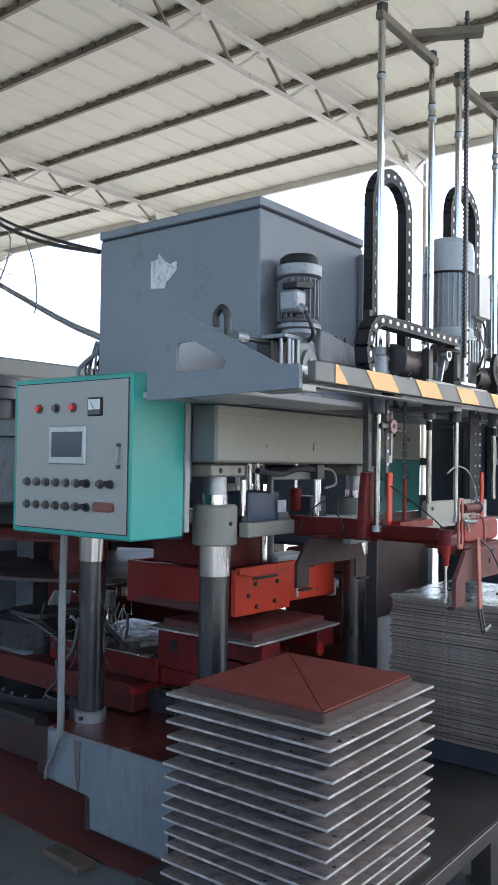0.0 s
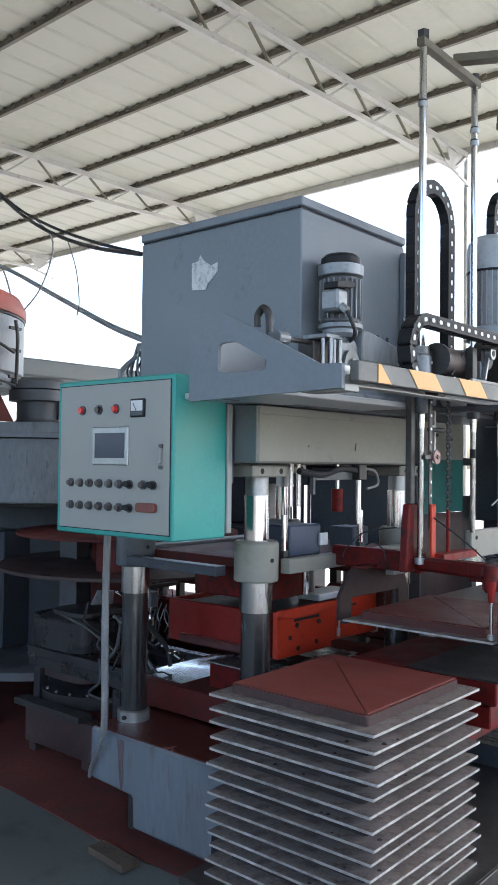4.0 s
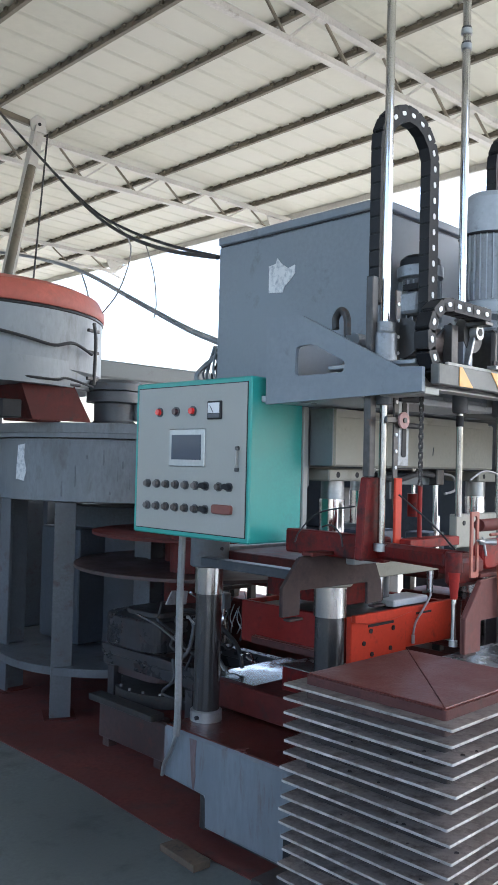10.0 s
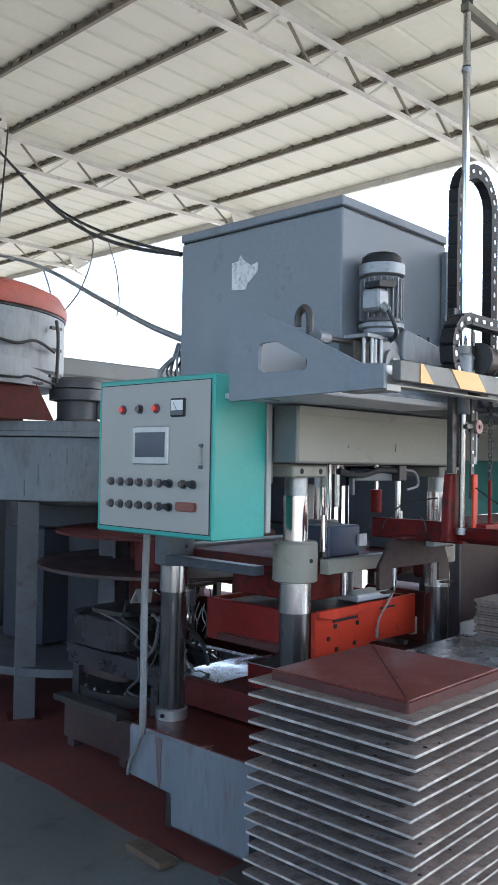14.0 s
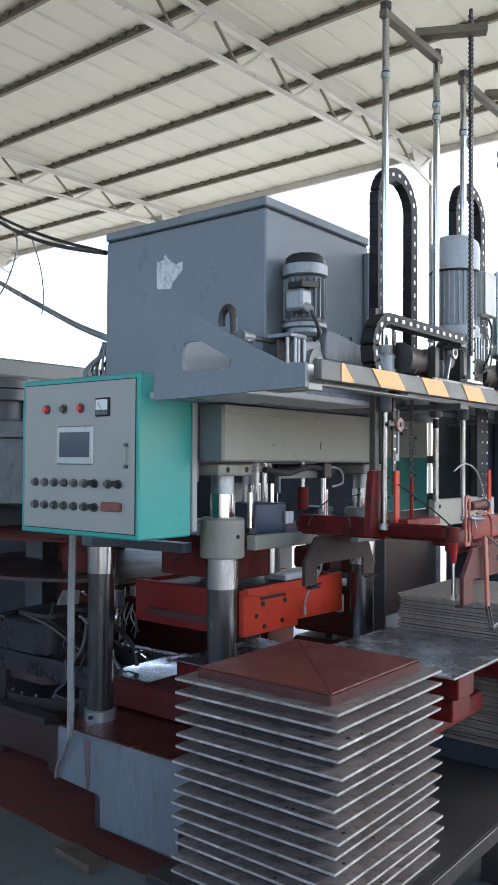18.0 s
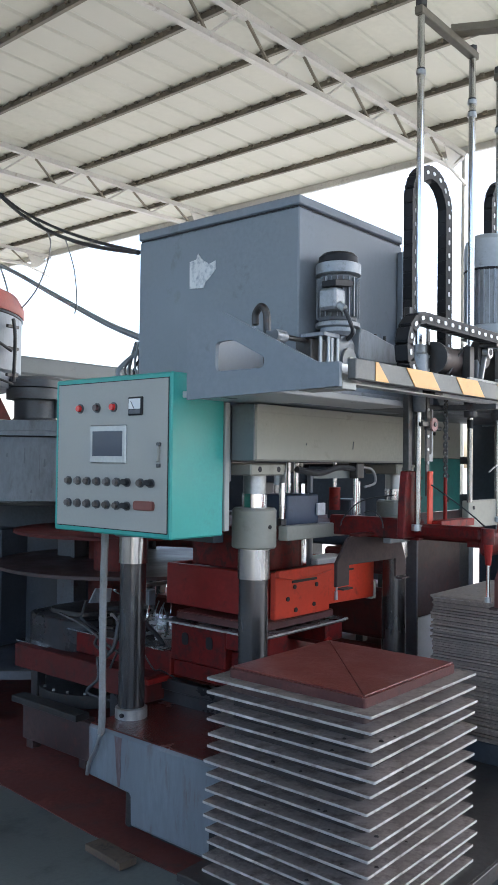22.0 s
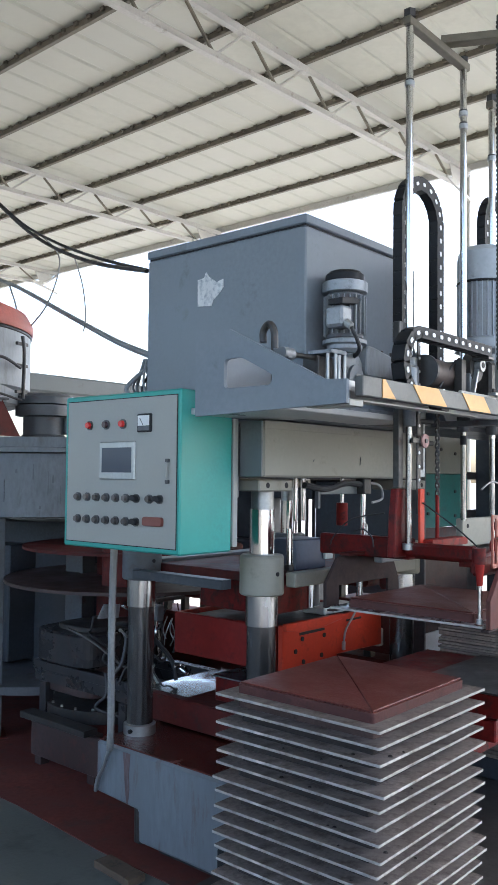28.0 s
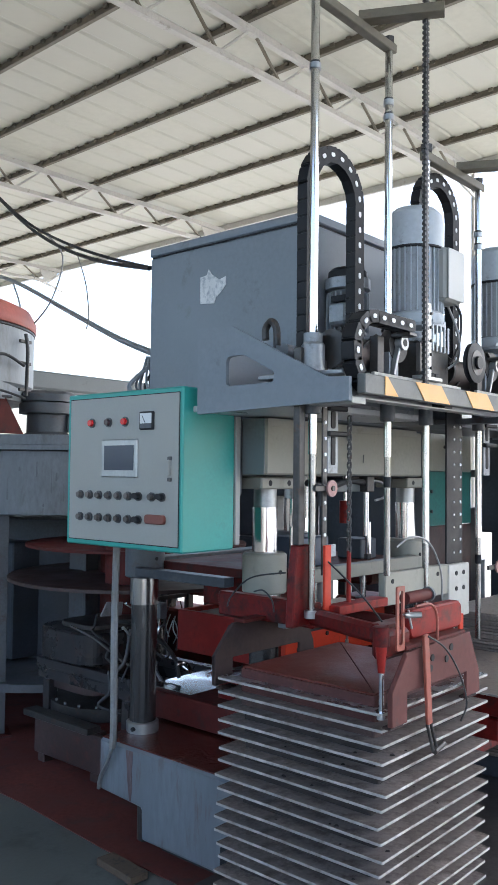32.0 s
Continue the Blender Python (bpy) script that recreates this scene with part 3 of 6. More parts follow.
part("white_valve", box(3.40, 3.70, 2.46, 2.60, 1.13, 1.165, 0.006), "white", mould, "white plastic valve cover")
for x, z in ((3.0, 1.03), (3.06, 0.975), (3.2, 0.985), (3.05, 1.08), (3.22, 1.075)):
    part("bolt_hole", rod((x, 2.33, z), (x, 2.338, z), 0.011, seg=12), "black", mould)
part("mould_hose", tube([(3.56, 2.40, 1.20), (3.545, 2.345, 1.20), (3.453, 2.325, 1.138), (3.385, 2.322, 1.08), (3.366, 2.322, 1.02)], 0.0055, 8), "glove", mould, "grey air hose", True)
part("hose_nozzle", rod((3.366, 2.322, 1.025), (3.366, 2.322, 0.985), 0.009, seg=12), "bare", mould, smooth=True)
part("top_plate", box(2.95, 3.70, 2.4, 2.985, 1.115, 1.125, 0.002), "iron", mould)

# trolley with its two places, runs along y under the press
trolley = thing("mould_trolley", (3.19, 2.66, 0.5), "red sliding trolley carrying steel trays under the press", "trolley")
part("body", box(2.90, 3.48, 2.62, 2.98, 0.66, 0.845, 0.006), "grease", trolley, "greasy dark red trolley body")
part("front_bracket", box(2.90, 3.04, 2.36, 2.618, 0.76, 0.845, 0.005), "grease", trolley)
part("front_bracket", box(2.94, 3.10, 2.40, 2.618, 0.66, 0.74, 0.005), "grease", trolley)
part("front_bracket", box(3.34, 3.48, 2.36, 2.618, 0.76, 0.845, 0.005), "grease", trolley)
part("carrier_plate", box(2.89, 3.49, 2.345, 2.72, 0.846, 0.8535, 0.002), "iron", trolley)
part("lower_frame", box(2.80, 3.52, 3.04, 4.15, 0.447, 0.575, 0.006), "dkred", trolley, "red box frame")
part("frame_lip", box(2.775, 3.40, 3.00, 3.038, 0.545, 0.572, 0.003), "red", trolley)
part("inner_frame", box(2.92, 3.46, 2.50, 2.98, 0.577, 0.657, 0.006), "grease", trolley)
part("rear_body", box(2.90, 3.48, 2.982, 3.78, 0.577, 0.695, 0.006), "grease", trolley)
part("top_sheet", box(2.87, 3.51, 3.0, 3.77, 0.696, 0.704, 0.002), "wetboard", trolley, "wet steel top sheet")
part("wet_sheet", box(2.84, 3.40, 3.90, 4.20, 0.576, 0.581, 0.001), "puddle", trolley, "wet bright sheet on the frame")
for y in (2.72, 2.88):
    part("slot", prism(rounded([(y - 0.022, 0.74), (y + 0.022, 0.74), (y + 0.022, 0.80), (y - 0.022, 0.80)], 0.02), "x", 2.897, 2.902, 0), "black", trolley)
part("stop_disc", rod((3.36, 2.355, 0.755), (3.36, 2.37, 0.755), 0.030, seg=24), "red", trolley, "round red stop disc")
part("stop_arm", box(3.345, 3.375, 2.37, 2.62, 0.745, 0.765, 0.002), "dkred", trolley)

rails = thing("trolley_rails", (3.19, 2.4, 0.45), "dark steel rail frame under the trolley", "rail frame")
for x in (2.93, 3.42):
    part("rail", box(x - 0.03, x + 0.03, 1.75, 4.2, 0.50, 0.555, 0.004), "sump", rails)
    part("rail_web", box(x - 0.012, x + 0.012, 1.75, 4.2, 0.437, 0.50, 0), "sump", rails)
    for y in (3.4, 4.1):
        part("leg", box(x - 0.03, x + 0.03, y - 0.03, y + 0.03, 0.0, 0.437, 0.003), "sump", rails)

# ---- upper works ----
hopper = thing("feed_hopper", (3.0, 2.4, 1.86), "large blue-grey sheet steel hopper box over the press", "hopper")
part("body", box(2.60, 3.39, 1.99, 2.915, 1.86, 2.636, 0.006), "greyblue", hopper)
part("lid_seam", box(2.606, 3.384, 1.996, 2.909, 2.637, 2.644, 0), "black", hopper)
part("lid", box(2.596, 3.394, 1.986, 2.919, 2.645, 2.683, 0.005), "greyblue", hopper)
part("sticker", prism([(2.583, 2.383), (2.585, 2.50), (2.545, 2.505), (2.535, 2.53), (2.515, 2.505), (2.47, 2.475), (2.432, 2.485), (2.43, 2.45), (2.455, 2.425), (2.49, 2.40), (2.50, 2.375)], "x", 2.596, 2.599, 0), "sticker", hopper, "torn white sticker remains")
platform = thing("upper_platform", (3.2, 1.85, 1.86), "grey steel platform with gusseted side brackets", "platform")
# left part coloured pale for bounced light, right part dark for shadow
part("deck", box(2.17, 3.06, 1.748, 2.195, 1.862, 1.885, 0.003), "palecover", platform, "deck sheet paled for light bounced off the floor")
part("deck", box(3.063, 4.6, 1.82, 2.195, 1.862, 1.885, 0.003), "dkgrey", platform, "deck sheet with shadow put into its colour")
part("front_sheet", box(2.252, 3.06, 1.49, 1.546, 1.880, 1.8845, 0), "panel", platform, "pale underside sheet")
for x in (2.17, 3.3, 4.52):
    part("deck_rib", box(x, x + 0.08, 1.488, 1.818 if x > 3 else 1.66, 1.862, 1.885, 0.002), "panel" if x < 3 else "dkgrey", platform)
OUT = [(2.15, 1.851), (2.152, 2.165), (1.985, 2.155), (1.571, 1.949), (1.487, 1.945), (1.487, 1.869)]
HOLE = rounded([(2.011, 1.945), (2.009, 2.049), (1.93, 2.051), (1.785, 1.978), (1.795, 1.945)], 0.02)
part("bracket", prism(OUT, "x", 2.150, 2.166, 0, holes=[HOLE]), "greyblue", platform, "tapered bracket plate with a window")
part("bracket", prism(OUT, "x", 4.60, 4.616, 0, holes=[HOLE]), "greyblue", platform)
cv = thing("chute_cover", (2.45, 2.16, 1.886), "pale grey sheet cover with a notch beside the hopper", "cover")
part("sheet", prism([(2.24, 1.886), (2.40, 1.886), (2.42, 1.93), (2.45, 1.945), (2.48, 1.93), (2.50, 1.886), (2.595, 1.886), (2.595, 2.13), (2.24, 2.13)], "y", 2.155, 2.163, 0.001), "palecover", cv)
part("back", box(2.39, 2.51, 2.1635, 2.18, 1.886, 1.96, 0), "black", cv)
hz = thing("guard_rail_bar", (3.4, 1.45, 1.92), "yellow and black striped guard bar along the carriage rail", "guard bar")
part("bar", box(2.19, 4.62, 1.452, 1.484, 1.893, 1.957, 0.003), "hazard", hz)
for i in range(7):
    s0 = 2.130 + 0.367 * i
    pts = [(s0 + 0.062, 1.8945), (s0 + 0.245, 1.8945), (s0 + 0.180, 1.9555), (s0, 1.9555)]
    if i == 0:
        pts = [(2.303, 1.8945), (2.385, 1.8945), (2.318, 1.9555), (2.303, 1.9555)]
    part("stripe", prism(pts, "y", 1.4488, 1.4515, 0), "yellow", hz)
rail = thing("carriage_rail", (3.4, 1.6, 1.96), "steel linear rail carrying the gripper carriage", "rail")
part("rail", box(2.25, 4.6, 1.548, 1.572, 1.886, 1.955, 0.002), "bare", rail)
part("rail", box(2.2, 4.6, 1.86, 1.885, 1.886, 1.955, 0.002), "bare", rail)

# ---- control cabinet ----
cab = thing("control_cabinet", (2.26, 2.53, 1.34), "teal control cabinet with a grey operator panel", "control cabinet")
part("body", box(2.1175, 2.40, 2.19, 2.876, 1.343, 1.955, 0.006), "teal", cab)
door = part("door", box(2.113, 2.1165, 2.208, 2.852, 1.366, 1.932, 0.001), "panel", cab, "pale grey door with controls")
part("gasket", box(2.1155, 2.117, 2.2045, 2.8555, 1.3625, 1.9355, 0), "black", cab)
part("post", box(2.402, 2.43, 2.185, 2.21, 1.36, 1.86, 0.003), "panel", cab)


def lamp(y, z, mat, label):
    o = part("pilot_lamp", rod((2.117, y, z), (2.108, y, z), 0.0195, seg=20), "bezel", door, label)
    part_cap = rod((2.109, y, z), (2.096, y, z), 0.0135, 0.012, seg=20)
    p = part("lamp_cap", part_cap, mat, door, label, True)
    part("name_strip", box(2.1148, 2.1162, y - 0.012, y + 0.012, z - 0.042, z - 0.036, 0), "ink", door)


for y, m, lb in ((2.709, "redlamp", "red pilot lamp"), (2.605, "darkcap", "dark pilot lamp"), (2.505, "redlamp", "red pilot lamp")):
    lamp(y, 1.834, m, lb)
part("voltmeter", box(2.105, 2.117, 2.339, 2.419, 1.799, 1.869, 0.004), "black", door, "square dial meter")
part("meter_face", box(2.1035, 2.1055, 2.347, 2.411, 1.823, 1.862, 0), "white", door)
part("meter_cover", box(2.1035, 2.1055, 2.347, 2.411, 1.805, 1.821, 0), "dkgrey", door)
part("meter_needle", bar((2.103, 2.379, 1.824), (2.103, 2.398, 1.852), 0.002, 0.002, (1, 0, 0), bevel=0), "ink", door)
part("name_strip", box(2.1148, 2.1162, 2.35, 2.41, 1.785, 1.79, 0), "ink", door)
part("display_bezel", box(2.106, 2.117, 2.428, 2.641, 1.617, 1.766, 0.004), "bare", door, "grey touch screen bezel")
part("display", box(2.1045, 2.1065, 2.447, 2.622, 1.645, 1.742, 0), "screen", door, "dark touch screen")
for row, z in ((0, 1.546), (1, 1.457)):
    for i in range(9):
        y = (2.775 - 0.0592 * i) if i < 7 else (2.345, 2.290)[i - 7]
        if row and i > 6:
            continue
        dark = i == 6 or (i == 8)
        o = part("push_button", rod((2.117, y, z), (2.106, y, z), 0.0175, seg=18), "bezel", door)
        part("button_cap", rod((2.107, y, z), (2.094, y, z), 0.0125, 0.011, seg=18), "black" if dark else "cap", door, smooth=True)
        if dark:
            part("selector_grip", prism([(y + 0.021 * math.cos(a), z - 0.007 + 0.021 * math.sin(a)) for a in np.linspace(0, math.pi, 9)], "x", 2.086, 2.105, 0.001), "black", door, "black half-round selector")
        part("name_strip", box(2.1148, 2.1162, y - 0.013, y + 0.013, z - 0.036, z - 0.030, 0), "ink", door)
part("rocker_switch", prism(rounded([(2.27, 1.445), (2.374, 1.445), (2.374, 1.48), (2.27, 1.48)], 0.012), "x", 2.098, 2.117, 0.002), "rocker", door, "brown-red double rocker")
part("name_strip", box(2.1148, 2.1162, 2.28, 2.365, 1.425, 1.432, 0), "ink", door)
part("latch", prism(rounded([(2.247, 1.625), (2.257, 1.625), (2.257, 1.685), (2.247, 1.685)], 0.004), "x", 2.100, 2.1135, 0.002), "panel", door, "slender pale latch handle")
for z in (1.612, 1.690):
    part("latch_end", box(2.1035, 2.1135, 2.240, 2.258, z - 0.007, z + 0.007, 0.002), "bezel", door)
part("conduit", tube([(2.36, 2.84, 1.345), (2.37, 2.86, 1.0), (2.40, 2.89, 0.55), (2.42, 2.92, 0.42)], 0.016), "glove", cab, "grey cable conduit", True)

part("conduit_tail", tube([(2.42, 2.92, 0.43), (2.425, 2.96, 0.34), (2.43, 3.01, 0.27), (2.435, 3.03, 0.21)], 0.009), "bare", cab, "bare cable tail", True)

# ---- trays and slabs ----


def tray_mesh(thick=0.0085):
    pts = [(-PX / 2, -PY / 2), (PX / 2, -PY / 2), (PX / 2, PY / 2), (-PX / 2, PY / 2)]
    return prism(rounded(pts, 0.006), "z", -thick, 0.0, 0.0012)


def slab_mesh(inset=0.0):
    a, c = PX / 2 - 0.052 - inset, PY / 2 - 0.055 - inset
    b = prism(rounded([(-a, -c), (a, -c), (a, c), (-a, c)], 0.012), "z", 0.0, 0.030, 0.0)
    g = 0.0016
    s = 0.006
    prism([(-a + s + g, -c + s), (a - s, -c + s), (a - s, c - s - g)], "z", 0.030, 0.036, 0.002, b)
    prism([(-a + s, -c + s + g), (a - s - g, c - s), (-a + s, c - s)], "z", 0.030, 0.036, 0.002, b)
    return b


def loose(name, bm, mat, at, label, category, group=""):
    e = part(name, bm, mat, None)
    if name == "steel_tray":
        e.data.materials.append(M["worn_edge"])
        for f in e.data.polygons:
            f.material_index = int(abs(f.normal.z) < 0.9)
    # sides darker than the top: shade under the trays put into their colour
    if name == "concrete_slab" and mat != "slab_shaded":
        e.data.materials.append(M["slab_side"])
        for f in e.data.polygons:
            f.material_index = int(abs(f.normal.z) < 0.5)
    e.location = at
    return tagged(e, label, category, group)


tray0 = loose("steel_tray", tray_mesh(), "pallet", (SX, SY, SZ), "galvanised steel tray under a red slab on the stack", "tray", "stacked trays")
slab0 = loose("concrete_slab", slab_mesh(), "slab", (SX, SY, SZ + 0.0005), "fresh red concrete slab with a diagonal groove on its tray", "slab", "stacked slabs")
# greyer, darker side for the shade once the next tray covers it
slab0.data.materials[1] = M["slab_greyed"]
old = loose("concrete_slab", slab_mesh(0.008), "slab_shaded", (SX, SY, SZ - STEP), "dusty concrete slab between stacked steel trays", "slab", "stacked slabs")
rnd = random.Random(4)
k = 1
while SZ - STEP * k > 0.24:
    j = Matrix.Translation((SX + rnd.uniform(-0.009, 0.009), SY + rnd.uniform(-0.009, 0.009), SZ - STEP * k)) @ Matrix.Rotation(radians(rnd.uniform(-0.9, 0.9)), 4, "Z")
    tr = copy_thing(tray0, j)
    if k in (1, 2, 4, 6, 7, 9, 11, 12):
        for _ in range(3):
            cx, cy = (rnd.uniform(-0.3, 0.3), -PY / 2 + rnd.uniform(0.008, 0.03)) if rnd.random() < 0.5 else (-PX / 2 + rnd.uniform(0.008, 0.03), rnd.uniform(-0.3, 0.1))
            cw = rnd.uniform(0.004, 0.009)
            cr = part("crumb", rod((cx, cy, 0.0), (cx + cw * 0.3, cy + cw * 0.2, cw * 0.5), cw, cw * 0.7, seg=7), "slab_shaded", None)
            cr.parent = tr
    if k > 1:
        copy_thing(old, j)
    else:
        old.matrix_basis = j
    k += 1
STACK_BOTTOM = SZ - STEP * (k - 1) - 0.008
table = thing("lift_table", (2.6, 1.6, 0), "dark steel lift table under the stacks", "table")
part("top", box(1.98, 4.55, 1.24, 2.0, STACK_BOTTOM - 0.03, STACK_BOTTOM, 0.004), "iron", table)
part("edge", box(1.98, 4.55, 1.225, 1.238, STACK_BOTTOM - 0.05, STACK_BOTTOM + 0.006, 0.002), "iron", table, "scuffed table edge")
for x in (2.1, 3.2, 4.4):
    for y in (1.3, 1.93):
        part("leg", box(x - 0.04, x + 0.04, y - 0.04, y + 0.04, 0, STACK_BOTTOM - 0.03, 0.004), "iron", table)
RX, RZ = SX + 2 * TRAVEL, 1.02
sup = thing("board_support", (RX, SY, STACK_BOTTOM), "dark steel support box under the spare sheets", "support")
part("box", box(RX - 0.33, RX + 0.33, SY - 0.31, SY + 0.31, STACK_BOTTOM, 0.37, 0.006), "navy", sup)
z = 0.37
sheet0 = None
while z < RZ - 0.012:
    th = rnd.choice((0.0104, 0.0112, 0.0135))
    j = Matrix.Translation((RX + rnd.uniform(-0.009, 0.009), SY + rnd.uniform(-0.009, 0.009), z + 0.010)) @ Matrix.Rotation(radians(rnd.uniform(-0.7, 0.7)), 4, "Z")
    if sheet0 is None:
        sheet0 = loose("steel_sheet", tray_mesh(0.010), "board", (0, 0, 0), "dusty grey steel sheet in the spare stack", "sheet", "spare sheets")
        sheet0.matrix_basis = j
    else:
        copy_thing(sheet0, j)
    z += th
RTOP = z

tray_a = loose("steel_tray", tray_mesh(), "pallet", (3.165, 2.66, TZ), "steel tray carrying a freshly pressed slab", "tray")
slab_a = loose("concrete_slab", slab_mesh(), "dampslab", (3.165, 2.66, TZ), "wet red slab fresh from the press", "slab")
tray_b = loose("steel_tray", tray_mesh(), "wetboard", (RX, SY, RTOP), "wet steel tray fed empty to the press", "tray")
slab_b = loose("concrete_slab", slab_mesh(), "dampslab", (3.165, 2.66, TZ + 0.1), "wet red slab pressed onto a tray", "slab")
tray_c = loose("steel_tray", tray_mesh(), "board", (RX, SY, RTOP - 0.009), "dusty steel tray on the spare stack", "tray")

# ---- gripper carriage ----
GB = (SX, 1.6, 1.96)


VLINKS, HLINKS, PITCH = 29, 19, 0.0573


def chain_link(parent, w, hgt):
    """One link: two side plates with a white patch for light seen through, lapped by the next, and bridges between
    them.
    """
    k = PITCH / 2
    b = box(-hgt / 2, -hgt / 2 + 0.006, -w / 2, w / 2, -k + 0.003, k - 0.003, 0.001)
    box(hgt / 2 - 0.006, hgt / 2, -w / 2, w / 2, -k + 0.003, k - 0.003, 0.001, b)
    box(-hgt / 2 + 0.004, hgt / 2 - 0.004, -w / 2 + 0.004, w / 2 - 0.004, -k, k, 0, b)
    for sy in (-1, 1):
        prism(rounded([(-hgt / 2, -k - 0.004), (hgt / 2, -k - 0.004), (hgt / 2, k + 0.002), (-hgt / 2, k + 0.002)], 0.008, 2), "y", sy * w / 2 - 0.003, sy * w / 2 + 0.003, 0, b)
    o = part("chain_link", b, "black", None)
    o.parent = parent
    BASES[o.name] = BASES[parent.name]
    # opaque white patch in place of daylight through the link
    q = part("link_window", prism(rounded([(-0.0075, -0.011), (0.0075, -0.011), (0.0075, 0.011), (-0.0075, 0.011)], 0.007, 2), "y", -w / 2 - 0.0045, -w / 2 - 0.002, 0), "white", None)
    q.parent = o
    return o


def gripper():
    t = thing("gripper_carriage", GB, "motor-driven gripper carriage with lifting rods and red claws", "gripper", "gripper carriages")
    x = SX
    # carriage deck, motor, gearbox
    part("deck_plate", box(x - 0.19, x + 0.62, 1.545, 1.90, 1.962, 1.978, 0.003), "alu", t)
    mx_, mz = x + 0.515, 2.225
    mo = part("motor", lathe([(0.110, 0), (0.116, 0.01), (0.116, 0.04), (0.106, 0.045), (0.106, 0.30), (0.117, 0.303), (0.118, 0.40), (0.110, 0.44), (0.082, 0.466), (0.0, 0.476)], (mx_, 1.69, mz), 40), "motor", t, "grey-blue electric motor", True)
    for i in range(30):
        a = 6.28319 * i / 30
        part("cooling_fin", bar((mx_ + 0.109 * math.cos(a), 1.69 + 0.109 * math.sin(a), mz + 0.05), (mx_ + 0.109 * math.cos(a), 1.69 + 0.109 * math.sin(a), mz + 0.298), 0.004, 0.014, (math.cos(a), math.sin(a), 0), None, 0), "motor", mo)
    # darker core under the fins: the gaps' shade as colour
    part("fin_core", rod((mx_, 1.69, mz + 0.046), (mx_, 1.69, mz + 0.299), 0.1068, seg=40), "alu", mo, "", True)
    part("cowl_seam", lathe([(0.1165, 0.296), (0.1195, 0.298), (0.1195, 0.304), (0.1165, 0.306)], (mx_, 1.69, mz), 40), "black", mo)
    part("terminal_box", box(mx_ - 0.01, mx_ + 0.13, 1.545, 1.63, mz + 0.09, mz + 0.30, 0.012), "panel", mo, "pale terminal box")
    part("terminal_lid", box(mx_ - 0.005, mx_ + 0.125, 1.536, 1.543, mz + 0.095, mz + 0.295, 0.003), "panel", mo)
    part("motor_foot", lathe([(0.124, 0), (0.124, 0.012), (0.11, 0.014)], (mx_, 1.69, mz - 0.012), 28), "alu", mo, smooth=True)
    for i in range(8):
        a = 6.28319 * (i + 0.5) / 8
        part("foot_bolt", rod((mx_ + 0.117 * math.cos(a), 1.69 + 0.117 * math.sin(a), mz + 0.002), (mx_ + 0.117 * math.cos(a), 1.69 + 0.117 * math.sin(a), mz + 0.014), 0.007, seg=6), "bare", mo)
    part("lead", tube([(mx_ + 0.13, 1.60, mz + 0.13), (mx_ + 0.22, 1.60, mz + 0.07), (mx_ + 0.20, 1.60, mz - 0.06), (mx_ + 0.10, 1.59, mz - 0.15)], 0.006), "rubber", mo, smooth=True)
    part("lead", tube([(mx_ + 0.11, 1.60, mz + 0.09), (mx_ + 0.16, 1.58, mz - 0.02), (mx_ + 0.14, 1.57, mz - 0.12), (mx_ + 0.05, 1.57, mz - 0.17)], 0.005), "glove", mo, smooth=True)
    part("gearbox", box(x + 0.36, x + 0.60, 1.58, 1.78, 1.982, 2.145, 0.012), "iron", t)
    part("gearbox_neck", lathe([(0.10, 0), (0.085, 0.02), (0.085, 0.05), (0.125, 0.066)], (x + 0.505, 1.69, 2.145), 28), "alu", t, smooth=True)
    for i in range(5):
        part("stud", rod((x + 0.43 + 0.03 * i, 1.56, 2.11), (x + 0.43 + 0.03 * i, 1.56, 2.21), 0.005, seg=8), "bare", t)
    part("gear_hub", rod((x + 0.185, 1.600, 2.10), (x + 0.185, 1.562, 2.10), 0.062, seg=28), "iron", t, "dark chain wheel", True)
    part("crank_arm", bar((x + 0.175, 1.553, 2.11), (x + 0.130, 1.553, 1.988), 0.020, 0.012), "bare", t, "bright crank arm")
    part("crank_arm", bar((x + 0.182, 1.556, 2.11), (x + 0.120, 1.556, 2.155), 0.014, 0.010), "iron", t)
    part("gear_nut", rod((x + 0.180, 1.560, 2.105), (x + 0.180, 1.532, 2.105), 0.026, seg=18), "bare", t, smooth=True)
    part("nut_bore", rod((x + 0.180, 1.533, 2.105), (x + 0.180, 1.5305, 2.105), 0.013, seg=14), "black", t)
    part("drive_drum", rod((x - 0.09, 1.652, 2.062), (x + 0.16, 1.652, 2.062), 0.056, seg=28), "drum", t, "brown drive drum", True)
    part("drum_flange", rod((x - 0.105, 1.652, 2.062), (x - 0.09, 1.652, 2.062), 0.066, seg=28), "iron", t, smooth=True)
    part("deck_edge", box(x - 0.02, x + 0.60, 1.530, 1.544, 1.958, 1.984, 0.002), "truss", t, "pale front edge of the deck")
    part("drum_bracket", box(x + 0.225, x + 0.25, 1.60, 1.73, 1.982, 2.14, 0.003), "alu", t)
    part("rod_guide", lathe([(0.040, 0), (0.040, 0.09), (0.033, 0.10), (0.033, 0.13)], (x - 0.15, 1.69, 1.98), 20), "alu", t, smooth=True)
    for gx in (x - 0.15, x + 0.32):
        part("guide_bush", lathe([(0.020, -0.022), (0.026, -0.020), (0.029, -0.012), (0.029, 0.0), (0.028, 0.115)], (gx, 1.69, 1.86), 20), "dkgrey", t, "dark guide bush", True)
    part("chain_arm", box(x + 0.135, x + 0.185, 1.486, 1.60, 2.122, 2.135, 0.002), "iron", t)
